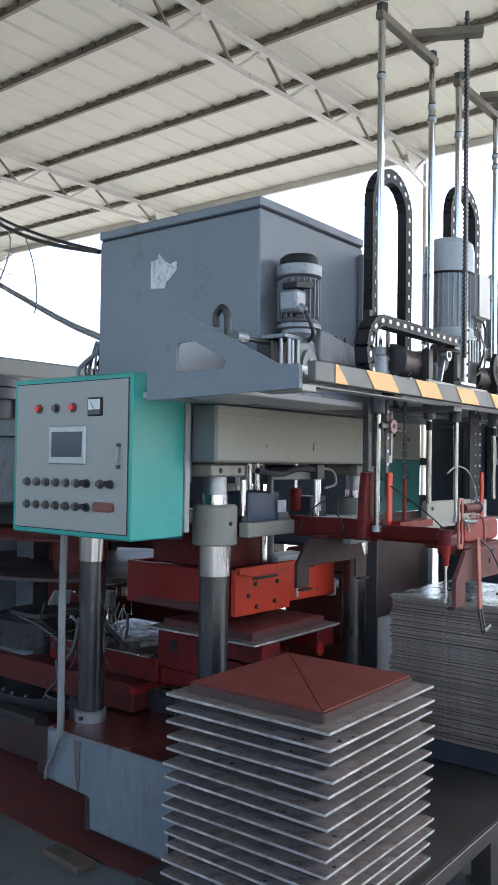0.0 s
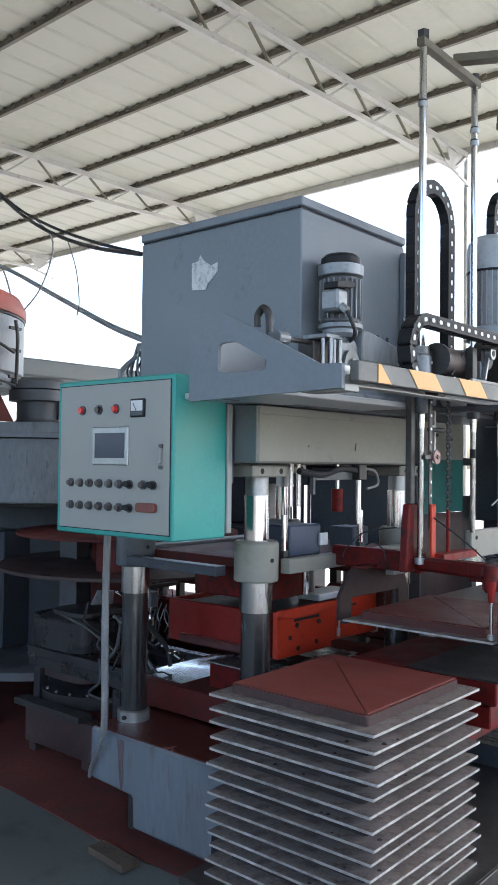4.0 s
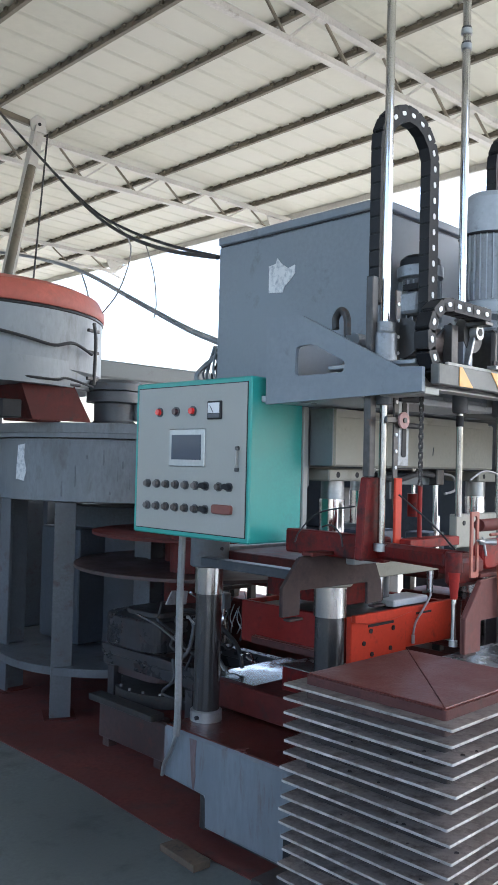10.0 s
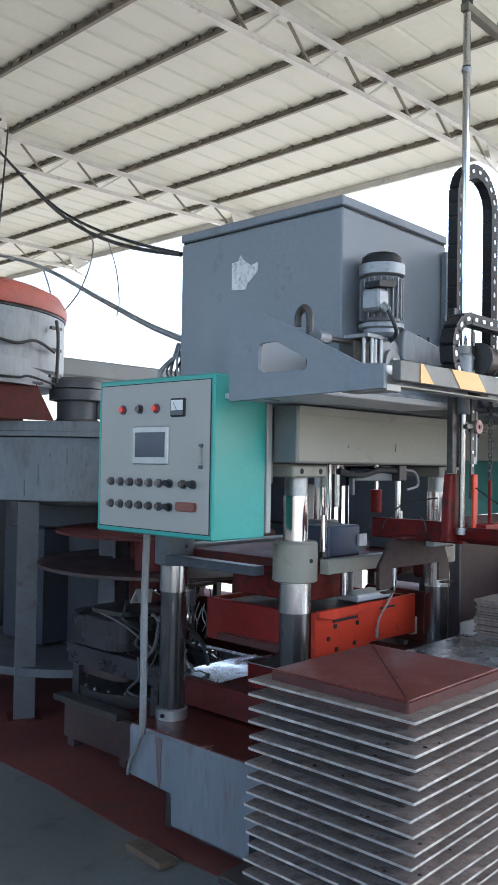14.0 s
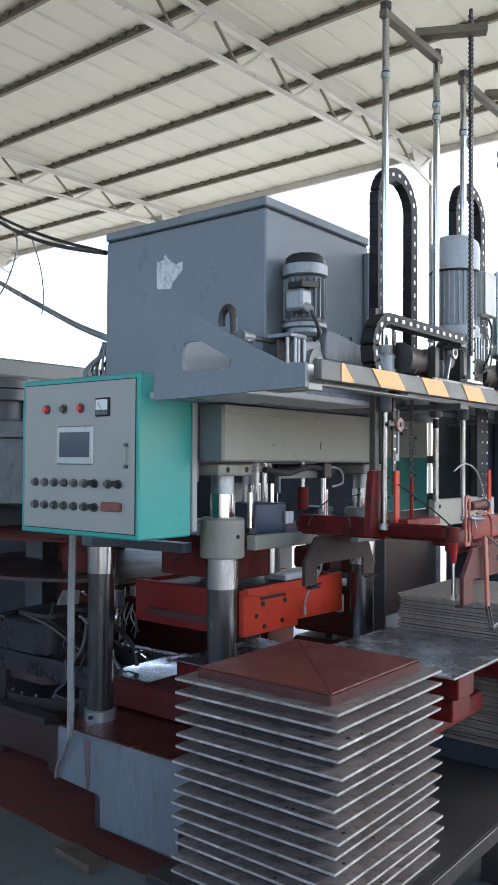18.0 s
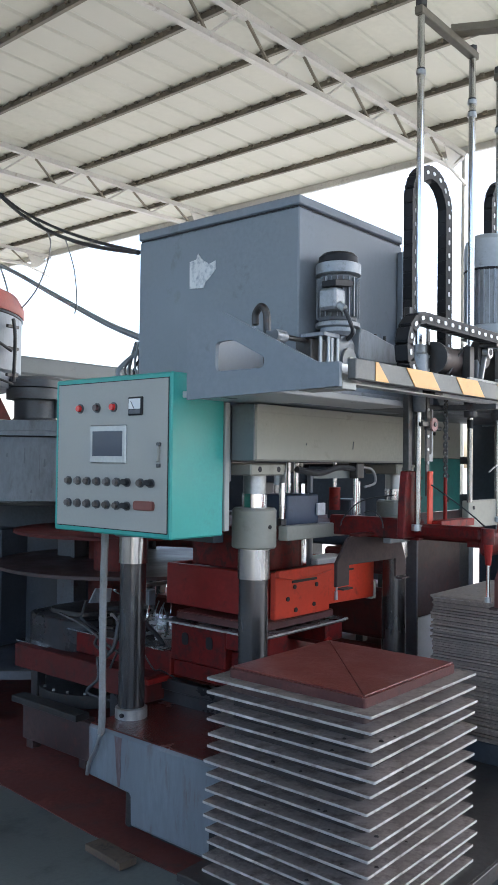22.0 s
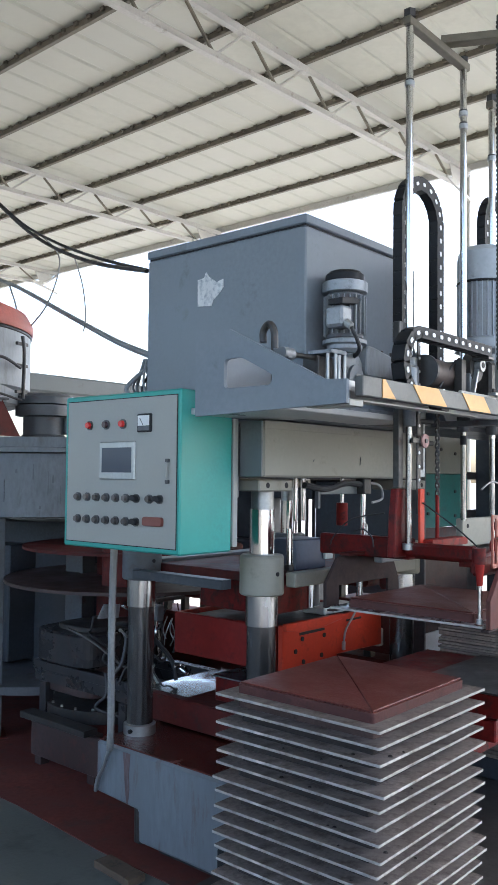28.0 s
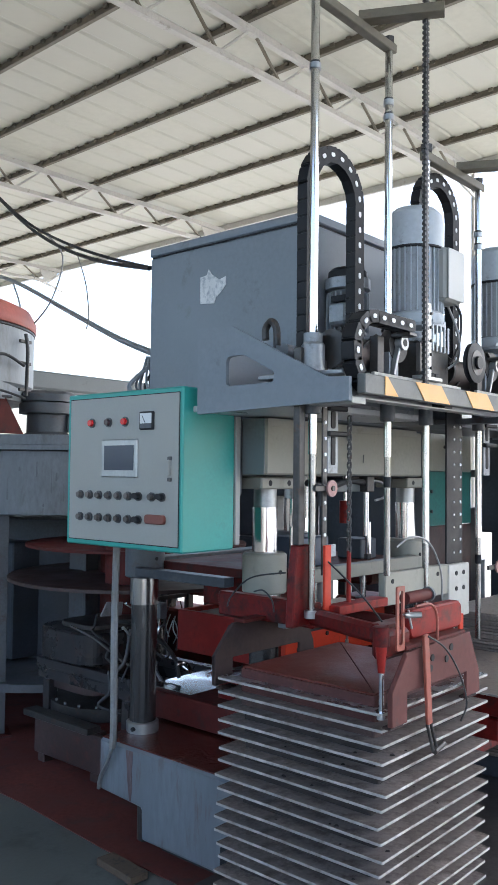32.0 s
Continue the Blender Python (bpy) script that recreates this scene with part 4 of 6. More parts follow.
    part("arm_post", box(x + 0.055, x + 0.095, 1.565, 1.60, 1.98, 2.12, 0.002), "iron", t)
    part("arm_post", box(x + 0.13, x + 0.165, 1.565, 1.60, 1.98, 2.12, 0.002), "alu", t, "pale upright of the chain arm")
    part("cable", tube([(x + 0.10, 1.60, 2.13), (x + 0.02, 1.60, 2.08), (x - 0.03, 1.62, 2.0)], 0.005), "rubber", t, smooth=True)
    ch = part("drag_chain", box(x + 0.15, x + 0.22, 1.732, 1.768, 1.982, 2.06, 0.004), "iron", t, "black plastic drag chain on its bracket")
    for i in range(VLINKS):
        chain_link(ch, 0.036, 0.058)
    part("slot_plate", prism([(x + 0.0, 1.64), (x + 0.062, 1.64), (x + 0.062, 1.955), (x + 0.0, 1.955)], "y", 1.735, 1.743, 0.002), "alu", t, "slotted switch plate")
    part("slot", prism(rounded([(x + 0.019, 1.67), (x + 0.043, 1.67), (x + 0.043, 1.775), (x + 0.019, 1.775)], 0.012), "y", 1.732, 1.736, 0), "black", t)
    part("slot", prism(rounded([(x + 0.019, 1.80), (x + 0.043, 1.80), (x + 0.043, 1.865), (x + 0.019, 1.865)], 0.012), "y", 1.732, 1.736, 0), "black", t)
    for z in (1.78, 1.87):
        part("limit_switch", box(x - 0.03, x + 0.085, 1.705, 1.73, z - 0.009, z + 0.009, 0.004), "black", t)
    gd = part("rack_guide", box(x + 0.300, x + 0.340, 1.515, 1.535, 1.990, 2.270, 0.003), "bare", t, "pale rack guide on a bolted foot")
    for z in (2.03, 2.08, 2.13, 2.18, 2.23):
        part("guide_bolt", rod((x + 0.332, 1.515, z), (x + 0.332, 1.508, z), 0.006, seg=8), "iron", gd)
    part("guide_foot", box(x + 0.25, x + 0.41, 1.508, 1.545, 1.984, 1.998, 0.002), "bare", gd)
    for dx in (0.263, 0.282, 0.362, 0.392):
        part("foot_bolt", rod((x + dx, 1.525, 1.998), (x + dx, 1.525, 2.014), 0.009, seg=6), "iron", gd)
    # lifting head
    h = part("lift_head", box(x - 0.175, x + 0.35, 1.672, 1.708, 3.462, 3.497, 0.003), "purlin", t, "lifting head with rods and claws")
    for rx_, zb, joints in ((x - 0.15, 1.365, (3.225,)), (x + 0.32, 1.46, (3.205, 3.262))):
        part("rod", rod((rx_, 1.69, 1.905), (rx_, 1.69, 3.50), 0.0150, seg=20), "chrome", h, "bright lifting rod", True)
        part("rod_shank", rod((rx_, 1.69, zb), (rx_, 1.69, 1.905), 0.0125, seg=20), "shank", h, "oil-streaked lower rod", True)
        for z in joints:
            part("rod_joint", rod((rx_, 1.69, z - 0.010), (rx_, 1.69, z + 0.010), 0.0205, seg=16), "bare", h, smooth=True)
            part("rod_ring", rod((rx_, 1.69, z + 0.010), (rx_, 1.69, z + 0.018), 0.0175, seg=16), "iron", h, smooth=True)
    part("rod_nut", rod((x - 0.15, 1.69, 3.498), (x - 0.15, 1.69, 3.528), 0.026, seg=6), "iron", h)
    part("rod_nut", rod((x + 0.32, 1.69, 3.498), (x + 0.32, 1.69, 3.518), 0.022, seg=6), "iron", h)
    part("rod_sleeve", rod((x - 0.15, 1.69, 1.36), (x - 0.15, 1.69, 1.385), 0.024, seg=16), "bare", h, smooth=True)
    part("rod_mark", rod((x + 0.32, 1.69, 1.79), (x + 0.32, 1.69, 1.83), 0.0140, seg=16), "black", h, "black tape on the rod", True)
    part("top_arm", bar((x + 0.13, 1.70, 3.515), (x + 0.275, 1.43, 3.515), 0.055, 0.035), "purlin", h)
    rk = part("rack", rod((x + 0.265, 1.50, 2.10), (x + 0.265, 1.50, 3.62), 0.009, seg=12), "iron", h, "toothed lifting rack", True)
    for i in range(5, 79):
        part("tooth", box(x + 0.2515, x + 0.2785, 1.493, 1.507, 2.02 + 0.02 * i, 2.031 + 0.02 * i, 0), "iron", rk)
    # link chain down to the arms, each link turned against the last
    lc = part("chain_anchor", rod((x + 0.01, 1.65, 1.39), (x + 0.01, 1.65, 1.575), 0.008, seg=10), "red", h, "red anchor bar of the lifting chain", True)
    for i in range(29):
        z = 1.582 + 0.016 * i
        wx, wy = ((0.008, 0.003) if i % 2 else (0.003, 0.008))
        part("chain_ring", tube([(x + 0.01 - wx, 1.65 - wy, z - 0.0095), (x + 0.01 - wx, 1.65 - wy, z + 0.0095), (x + 0.01 + wx, 1.65 + wy, z + 0.0095), (x + 0.01 + wx, 1.65 + wy, z - 0.0095), (x + 0.01 - wx, 1.65 - wy, z - 0.0095)], 0.0036, 5, None, 2), "iron", lc)
    part("post_upper", box(x - 0.208, x - 0.176, 1.70, 1.728, 1.602, 2.26, 0.003), "iron", h, "greasy dark flat beside the rod")
    part("post", prism([(x - 0.222, 1.33), (x - 0.105, 1.33), (x - 0.105, 1.56), (x - 0.125, 1.60), (x - 0.196, 1.60), (x - 0.212, 1.50)], "y", 1.712, 1.745, 0.004), "grease", h, "greasy red post on the rod")
    part("post_face", box(x - 0.126, x - 0.090, 1.652, 1.662, 1.36, 1.60, 0.002), "orange", h, "orange-red front face")
    # stands for the drag chain's end; white discs paint light through its holes
    strip = part("hole_strip", box(x - 0.124, x - 0.100, 1.665, 1.672, 1.50, 2.22, 0.001), "iron", h, "dark strip standing in for the chain's end, white discs as holes")
    for i in range(12):
        part("hole", rod((x - 0.112, 1.6625, 1.58 + 0.054 * i), (x - 0.112, 1.666, 1.58 + 0.054 * i), 0.0060, seg=10), "white", strip)
    part("long_arm", bar((x - 0.10, 1.70, 1.36), (x - 0.10, 2.14, 1.36), 0.05, 0.085, bevel=0.006), "grease", h, "greasy red arm")
    part("diagonal_arm", bar((x - 0.08, 1.78, 1.355), (x - 0.30, 1.335, 1.375), 0.042, 0.056, bevel=0.012), "grease", h, "greasy red arm")
    part("arm_end", rod((x - 0.315, 1.315, 1.345), (x - 0.315, 1.315, 1.40), 0.024, seg=20), "grease", h, smooth=True)
    part("cross_arm", bar((x - 0.10, 1.64, 1.385), (x + 0.20, 1.64, 1.385), 0.06, 0.03), "red", h)
    part("cross_arm", bar((x - 0.12, 1.46, 1.335), (x + 0.16, 1.46, 1.335), 0.06, 0.055), "grease", h)
    part("cylinder", rod((x + 0.10, 1.48, 1.33), (x + 0.10, 1.82, 1.33), 0.03, seg=20), "dkred", h, smooth=True)
    part("arm_bracket", box(x - 0.07, x + 0.10, 1.86, 1.90, 1.29, 1.335, 0.004), "silo", h, "grey bracket")
    part("channel", box(x + 0.31, x + 0.80, 1.69, 1.722, 1.345, 1.468, 0.004), "beige", h, "grey channel")
    part("channel_end", box(x + 0.802, x + 0.985, 1.686, 1.722, 1.24, 1.462, 0.003), "truss", h, "pale end plate with four holes")
    for dx in (0.33, 0.68):
        part("hole", rod((x + dx + 0.03, 1.687, 1.435), (x + dx + 0.03, 1.692, 1.435), 0.009, seg=10), "black", h)
    for dx, dz in ((0.865, 1.425), (0.93, 1.425), (0.865, 1.36), (0.93, 1.36)):
        part("hole", rod((x + dx, 1.683, dz), (x + dx, 1.688, dz), 0.010, seg=10), "black", h)
    # claws on both sides, a slot between their legs
    for side, y in ((-1, SY - PY / 2 - 0.02), (1, SY + PY / 2 + 0.02)):
        U = [(x - 0.335, 1.124), (x - 0.248, 1.124), (x - 0.246, 1.207), (x + 0.127, 1.205), (x + 0.128, 1.124), (x + 0.222, 1.124), (x + 0.215, 1.20), (x + 0.15, 1.330), (x - 0.249, 1.322), (x - 0.335, 1.224)]
        # the far claw's colour carries the press's shade
        cl = part("claw_plate", prism(U, "y", y - 0.006, y + 0.006, 0.002), "claw" if side < 0 else "claw_shaded", h, "dusty brown-red claw plate with a slot")
        part("flange", prism([(x - 0.335, 1.124), (x - 0.252, 1.124), (x - 0.252, 1.318), (x - 0.335, 1.222)], "y", min(y, y + side * 0.011), max(y, y + side * 0.011), 0.002), "claw" if side < 0 else "claw_shaded", cl)
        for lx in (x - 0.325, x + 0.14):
            part("claw_lip", box(lx, lx + 0.07, min(y, y - side * 0.03), max(y, y - side * 0.03), 1.112, 1.120, 0.002), "claw_shaded", cl)
        part("top_bar", box(x - 0.24, x + 0.13, min(y, y - side * 0.05), max(y, y - side * 0.05), 1.326, 1.338, 0.002), "dkred", cl)
        for dx, z in ((-0.10, 1.285), (-0.11, 1.255), (0.02, 1.30), (-0.01, 1.268)):
            part("bolt", rod((x + dx, y - 0.009 * -side, z), (x + dx, y - 0.005, z), 0.011, seg=10), "black", cl)
    fy = SY - PY / 2 - 0.04
    part("claw_hinge", prism(rounded([(x - 0.15, 1.338), (x + 0.185, 1.338), (x + 0.185, 1.425), (x - 0.15, 1.425)], 0.03, 5), "y", fy + 0.06, fy + 0.10, 0.006), "red", h, "rounded red hinge block")
    part("claw_hinge", box(x - 0.31, x - 0.16, fy + 0.05, fy + 0.10, 1.30, 1.38, 0.012), "grease", h)
    part("hook_bar", bar((x - 0.166, fy, 1.365), (x - 0.142, fy, 1.098), 0.028, 0.010, (0, 1, 0)), "salmon", h, "worn orange hook bar")
    for s in (0, 0.022):
        part("hook", bar((x - 0.155 + s, fy, 1.10), (x - 0.125 + s, fy - 0.004, 1.015), 0.009, 0.009, (0, 1, 0)), "iron", h)
    part("hook_pin", rod((x - 0.118, fy - 0.004, 1.012), (x - 0.06, fy - 0.004, 1.024), 0.010, seg=10), "iron", h)
    part("hose", tube([(x - 0.16, fy - 0.006, 1.36), (x - 0.06, fy - 0.01, 1.31), (x + 0.03, fy - 0.01, 1.22), (x + 0.08, fy - 0.01, 1.12), (x + 0.04, fy - 0.01, 1.07)], 0.003), "rubber", h, smooth=True)
    clip = prism(rounded([(x - 0.292, 1.33), (x - 0.250, 1.33), (x - 0.250, 1.515), (x - 0.292, 1.515)], 0.006), "y", fy + 0.02, fy + 0.026, 0, holes=[rounded([(x - 0.281, 1.345), (x - 0.261, 1.345), (x - 0.261, 1.503), (x - 0.281, 1.503)], 0.008)])
    part("slotted_plate", clip, "salmon", h, "orange slotted plate")
    part("handle", rod((x - 0.235, fy + 0.03, 1.475), (x - 0.10, fy + 0.03, 1.475), 0.018, seg=16), "dkred", h, "dark worn handle", True)
    part("handle_cap", rod((x - 0.10, fy + 0.03, 1.475), (x - 0.09, fy + 0.03, 1.475), 0.023, seg=16), "dkgrey", h, smooth=True)
    part("wing_nut", bar((x - 0.27, fy + 0.012, 1.435), (x - 0.19, fy + 0.006, 1.42), 0.012, 0.006), "bare", h)
    part("wing_nut", bar((x - 0.245, fy + 0.012, 1.445), (x - 0.235, fy + 0.006, 1.39), 0.008, 0.006), "bare", h)
    part("clamp_screw", rod((x - 0.25, fy + 0.018, 1.43), (x - 0.21, fy - 0.01, 1.43), 0.009, seg=10), "bare", h)
    part("hose", tube([(x - 0.17, fy + 0.03, 1.445), (x - 0.10, fy + 0.02, 1.445), (x - 0.07, fy + 0.015, 1.41), (x - 0.065, fy + 0.015, 1.335)], 0.0045), "salmon", h, smooth=True)
    part("hose", tube([(x + 0.0, fy + 0.2, 1.60), (x + 0.10, fy + 0.2, 1.63), (x + 0.22, fy + 0.2, 1.60), (x + 0.30, fy + 0.2, 1.50), (x + 0.31, fy + 0.2, 1.40)], 0.0035), "glove", h, smooth=True)
    part("guide_pin", rod((x - 0.32, SY - 0.305, 1.150), (x - 0.32, SY - 0.305, 1.34), 0.007, seg=10), "chrome", h, smooth=True)
    part("pin_socket", rod((x - 0.32, SY - 0.305, 1.27), (x - 0.32, SY - 0.305, 1.345), 0.010, 0.017, seg=14), "red", h, smooth=True)
    part("pin_foot", rod((x - 0.32, SY - 0.305, 1.138), (x - 0.32, SY - 0.305, 1.155), 0.012, seg=12), "bare", h, smooth=True)
    part("hose", tube([(x - 0.11, 1.65, 1.545), (x - 0.17, 1.48, 1.46), (x - 0.24, 1.36, 1.40)], 0.003), "rubber", h, smooth=True)
    part("hose", tube([(x - 0.15, 1.80, 1.50), (x - 0.16, 1.95, 1.47), (x - 0.17, 2.03, 1.40), (x - 0.17, 2.05, 1.36)], 0.003), "rubber", h, smooth=True)
    part("hose", tube([(x - 0.14, 1.95, 1.42), (x - 0.15, 1.90, 1.43), (x - 0.15, 1.86, 1.40), (x - 0.15, 1.85, 1.36)], 0.003), "rubber", h, smooth=True)
    part("disc", rod((x - 0.095, 1.645, 1.79), (x - 0.095, 1.652, 1.79), 0.028, seg=20), "faded", h, "faded pink-red disc")
    part("disc_hub", rod((x - 0.095, 1.640, 1.79), (x - 0.095, 1.646, 1.79), 0.009, seg=10), "iron", h)
    part("disc_arm", box(x - 0.18, x - 0.10, 1.653, 1.664, 1.78, 1.80, 0.002), "iron", h)
    return t


grip1 = gripper()
GAP = 0.76
grip2 = copy_thing(grip1, Matrix.Translation((GB[0] + GAP, GB[1], GB[2])))
# the second head is plainer, its strip stands off from the rod
KEEP = ("rod", "rack", "top_arm", "post_face", "disc")
for o in grip2.children:
    if o.name.startswith(("slot", "limit_switch")):
        o.location += Vector((0.47, 0, 0))
    if o.name.startswith("lift_head"):
        for q in list(o.children):
            if not q.name.startswith(KEEP):
                for e in list(q.children):
                    bpy.data.objects.remove(e)
                bpy.data.objects.remove(q)
            elif q.name.startswith(("post", "disc")):
                q.location += Vector((0.195, 0, 0)) if "disc" not in q.name else Vector((0.53, 0, -0.02))
        BASES[o.name] = Vector(GB)
        # flat stand-in for the hanging chain, daylight in its holes painted white
        panel = part("chain_panel", box(SX + 0.075, SX + 0.215, 1.715, 1.723, 1.43, 2.46, 0.001), "black", o, "dark panel standing in for the hanging drag chain, white discs as holes")
        BASES[panel.name] = Vector(GB)
        for i in range(18):
            for dx, r in ((0.140, 0.0045), (0.196, 0.0065)):
                part("hole", rod((SX + dx, 1.7115, 1.47 + 0.054 * i), (SX + dx, 1.716, 1.47 + 0.054 * i), r, seg=10), "white", panel)
pulley = part("belt_pulley", lathe([(0.0, -0.012), (0.066, -0.012), (0.080, -0.010), (0.075, 0.0), (0.080, 0.010), (0.066, 0.012), (0.0, 0.012)], (0, 0, 0), 36), "black", None, "dark belt pulley", True)
pulley.parent = grip2
pulley.matrix_basis = pose(-0.075, 1.515 - GB[1], 2.086 - GB[2], 90)
for r, d, m in ((0.050, 0.014, "iron"), (0.026, 0.026, "black")):
    q = part("pulley_hub", rod((0, 0, 0), (0, 0, d), r, seg=24), m, None, "", True)
    q.parent = pulley


def flat_chain(at_x):
    t = thing("rail_drag_chain", (at_x, 1.512, 1.925), "black drag chain looped along the carriage rail", "drag chain")
    part("anchor", box(at_x - 0.03, at_x + 0.03, 1.486, 1.538, 1.886, 1.903, 0.001), "iron", t)
    for i in range(HLINKS):
        chain_link(t, 0.046, 0.042)
    return t


HCX = 2.80
flat1 = flat_chain(HCX)

# ---- left machine, behind things ----
PCX, PCY = 3.60, 5.0
mx = thing("mixer_pan", (PCX, PCY, 0), "round grey steel mixer pan standing on flat legs", "mixer", "")
part("pan", lathe([(0.0, 1.365), (0.84, 1.365), (0.86, 1.372), (0.86, 1.765), (0.80, 1.77), (0.0, 1.77)], (PCX, PCY, 0), 72), "pan", mx, "grey stained pan wall", True)
part("rim", lathe([(0.80, 1.772), (0.90, 1.772), (0.90, 1.80), (0.885, 1.805), (0.885, 1.865), (0.80, 1.87)], (PCX, PCY, 0), 72), "pan", mx, "flanged grey rim", True)
part("cover", lathe([(0.0, 1.84), (0.80, 1.84), (0.80, 1.855), (0.0, 1.86)], (PCX, PCY, 0), 48), "dkgrey", mx)


def on_pan(name, a, z, w, hh, mat, label=""):
    """A thin patch on the pan wall at the angle a."""
    c, s_ = math.cos(radians(a)), math.sin(radians(a))
    pts = [(-w / 2, 0.05 * hh), (w * 0.3, 0), (w / 2, 0.3 * hh), (w * 0.25, 0.62 * hh), (w * 0.3, hh), (-w * 0.35, 0.96 * hh), (-w * 0.45, 0.5 * hh)]
    ob = part(name, prism(pts, "y", -0.002, 0.002, 0), mat, mx, label)
    ob.matrix_basis = Matrix.Translation((0.861 * c, 0.861 * s_, z)) @ Matrix.Rotation(radians(a + 90), 4, "Z") @ Matrix.Translation((PCX, PCY, 0))


on_pan("sticker", 185, 1.49, 0.11, 0.24, "sticker", "torn pale sticker")
for a, z, w, hh in ((214, 1.46, 0.010, 0.14), (232, 1.50, 0.006, 0.16), (234, 1.58, 0.014, 0.05), (226, 1.60, 0.010, 0.10), (219, 1.64, 0.014, 0.025), (229, 1.42, 0.014, 0.02), (208, 1.40, 0.008, 0.10), (237, 1.45, 0.005, 0.12)):
    on_pan("scrape", a, z, w, hh, "scuff")
for a in (208, 146, 250, 300, 20, 90):
    c, s_ = math.cos(radians(a)), math.sin(radians(a))
    lx, ly = PCX + 0.80 * c, PCY + 0.80 * s_
    leg = part("leg", box(-0.065, 0.065, -0.012, 0.012, 0.0, 1.365, 0.003), "dkgrey", mx, "flat steel leg")
    leg.matrix_basis = Matrix.Translation((lx - PCX, ly - PCY, 0)) @ Matrix.Rotation(radians(a + 90 + 35), 4, "Z") @ Matrix.Translation((PCX, PCY, 0))
    web = part("leg_web", box(-0.012, 0.012, 0.014, 0.16, 0.0, 1.365, 0.003), "dkgrey", mx)
    web.matrix_basis = leg.matrix_basis.copy()
    foot = part("foot_plate", box(-0.10, 0.10, -0.05, 0.18, 0.0, 0.012, 0.002), "dkred", mx)
    foot.matrix_basis = leg.matrix_basis.copy()
part("lower_tray", lathe([(0.55, 0.28), (0.84, 0.28), (0.84, 0.33), (0.55, 0.33)], (PCX, PCY, 0), 48), "dkgrey", mx)
part("inner_cabinet", box(3.25, 3.75, 5.0, 5.5, 0.35, 1.15, 0.01), "navy", mx)
part("inner_mark", box(3.243, 3.248, 5.10, 5.2, 0.62, 0.64, 0), "black", mx)
part("inner_drum", lathe([(0.0, 0.2), (0.55, 0.2), (0.55, 1.3), (0.0, 1.3)], (PCX + 0.35, PCY + 0.25, 0), 32), "navy", mx, smooth=True)

gm = thing("pan_gear_motor", (3.33, 4.75, 1.86), "dark grey gear motor bolted on the mixer pan", "gear motor")
part("housing", lathe([(0.15, 0.0), (0.16, 0.02), (0.13, 0.05), (0.13, 0.20), (0.18, 0.21), (0.18, 0.30), (0.0, 0.31)], (3.33, 4.75, 1.862), 36), "dkgrey", gm, smooth=True)
part("cap", lathe([(0.19, 0.0), (0.19, 0.06), (0.16, 0.09), (0.0, 0.10)], (3.33, 4.75, 2.172), 36), "dkgrey", gm, smooth=True)
for i in range(8):
    a = 0.785 * i
    part("bolt", rod((3.33 + 0.165 * math.cos(a), 4.75 + 0.165 * math.sin(a), 2.13), (3.33 + 0.165 * math.cos(a), 4.75 + 0.165 * math.sin(a), 2.16), 0.014, seg=6), "iron", gm)
part("side_box", box(3.42, 3.56, 4.58, 4.72, 1.92, 2.08, 0.006), "silo", gm)
gm.scale = (1.04, 1.04, 0.78)

ch = thing("feed_chute", (2.78, 4.6, 1.87), "brown-red sheet steel chute over the mixer pan", "chute")
part("side", prism([(2.537, 2.10), (2.914, 2.10), (3.048, 1.875), (2.627, 1.875)], "y", 4.60, 4.612, 0), "dkred", ch)
part("side", prism([(2.537, 2.10), (2.914, 2.10), (3.048, 1.875), (2.627, 1.875)], "y", 4.95, 4.962, 0), "dkred", ch)
part("bottom", bar((2.545, 4.78, 2.09), (2.632, 4.78, 1.88), 0.33, 0.01, (1, 0, 0)), "dkred", ch)
part("top_flange", box(2.50, 2.95, 4.58, 4.98, 2.10, 2.115, 0.002), "dkgrey", ch)
part("latch_block", box(2.42, 2.55, 4.60, 4.75, 1.88, 1.99, 0.005), "black", ch)

DX, DY = 2.60, 5.42
dr = thing("mixing_drum", (DX, DY, 2.1), "pale grey mixing drum with a faded red upper band", "drum")
part("wall", lathe([(0.0, 2.12), (0.80, 2.12), (0.84, 2.16), (0.885, 2.20), (0.885, 2.575), (0.0, 2.575)], (DX, DY, 0), 72), "silo", dr, "pale grey drum wall", True)
part("band", lathe([(0.0, 2.577), (0.895, 2.577), (0.90, 2.585), (0.90, 2.64), (0.86, 2.71), (0.78, 2.745), (0.0, 2.78)], (DX, DY, 0), 72), "silo_red", dr, "faded red top band", True)
part("seam", lathe([(0.886, 2.555), (0.893, 2.56), (0.893, 2.57), (0.886, 2.575)], (DX, DY, 0), 72), "black", dr)
part("belt", lathe([(0.80, 2.09), (0.90, 2.09), (0.90, 2.25), (0.80, 2.25)], (DX - 0.10, DY - 0.02, 0), 60), "silo", dr, smooth=True)
part("hinge", tube([(DX + 0.45, DY - 0.82, 2.52), (DX + 0.46, DY - 0.83, 2.40), (DX + 0.46, DY - 0.82, 2.12)], 0.012), "iron", dr)
for z in (2.16, 2.33, 2.47):
    part("hinge_pin", bar((DX + 0.40, DY - 0.83, z), (DX + 0.50, DY - 0.80, z), 0.02, 0.02), "iron", dr)
part("loose_cable", tube([(DX - 0.35, DY - 0.86, 2.40), (DX - 0.1, DY - 0.91, 2.36), (DX + 0.1, DY - 0.92, 2.33), (DX + 0.25, DY - 0.90, 2.36), (DX + 0.42, DY - 0.85, 2.31)], 0.010), "rubber", dr)
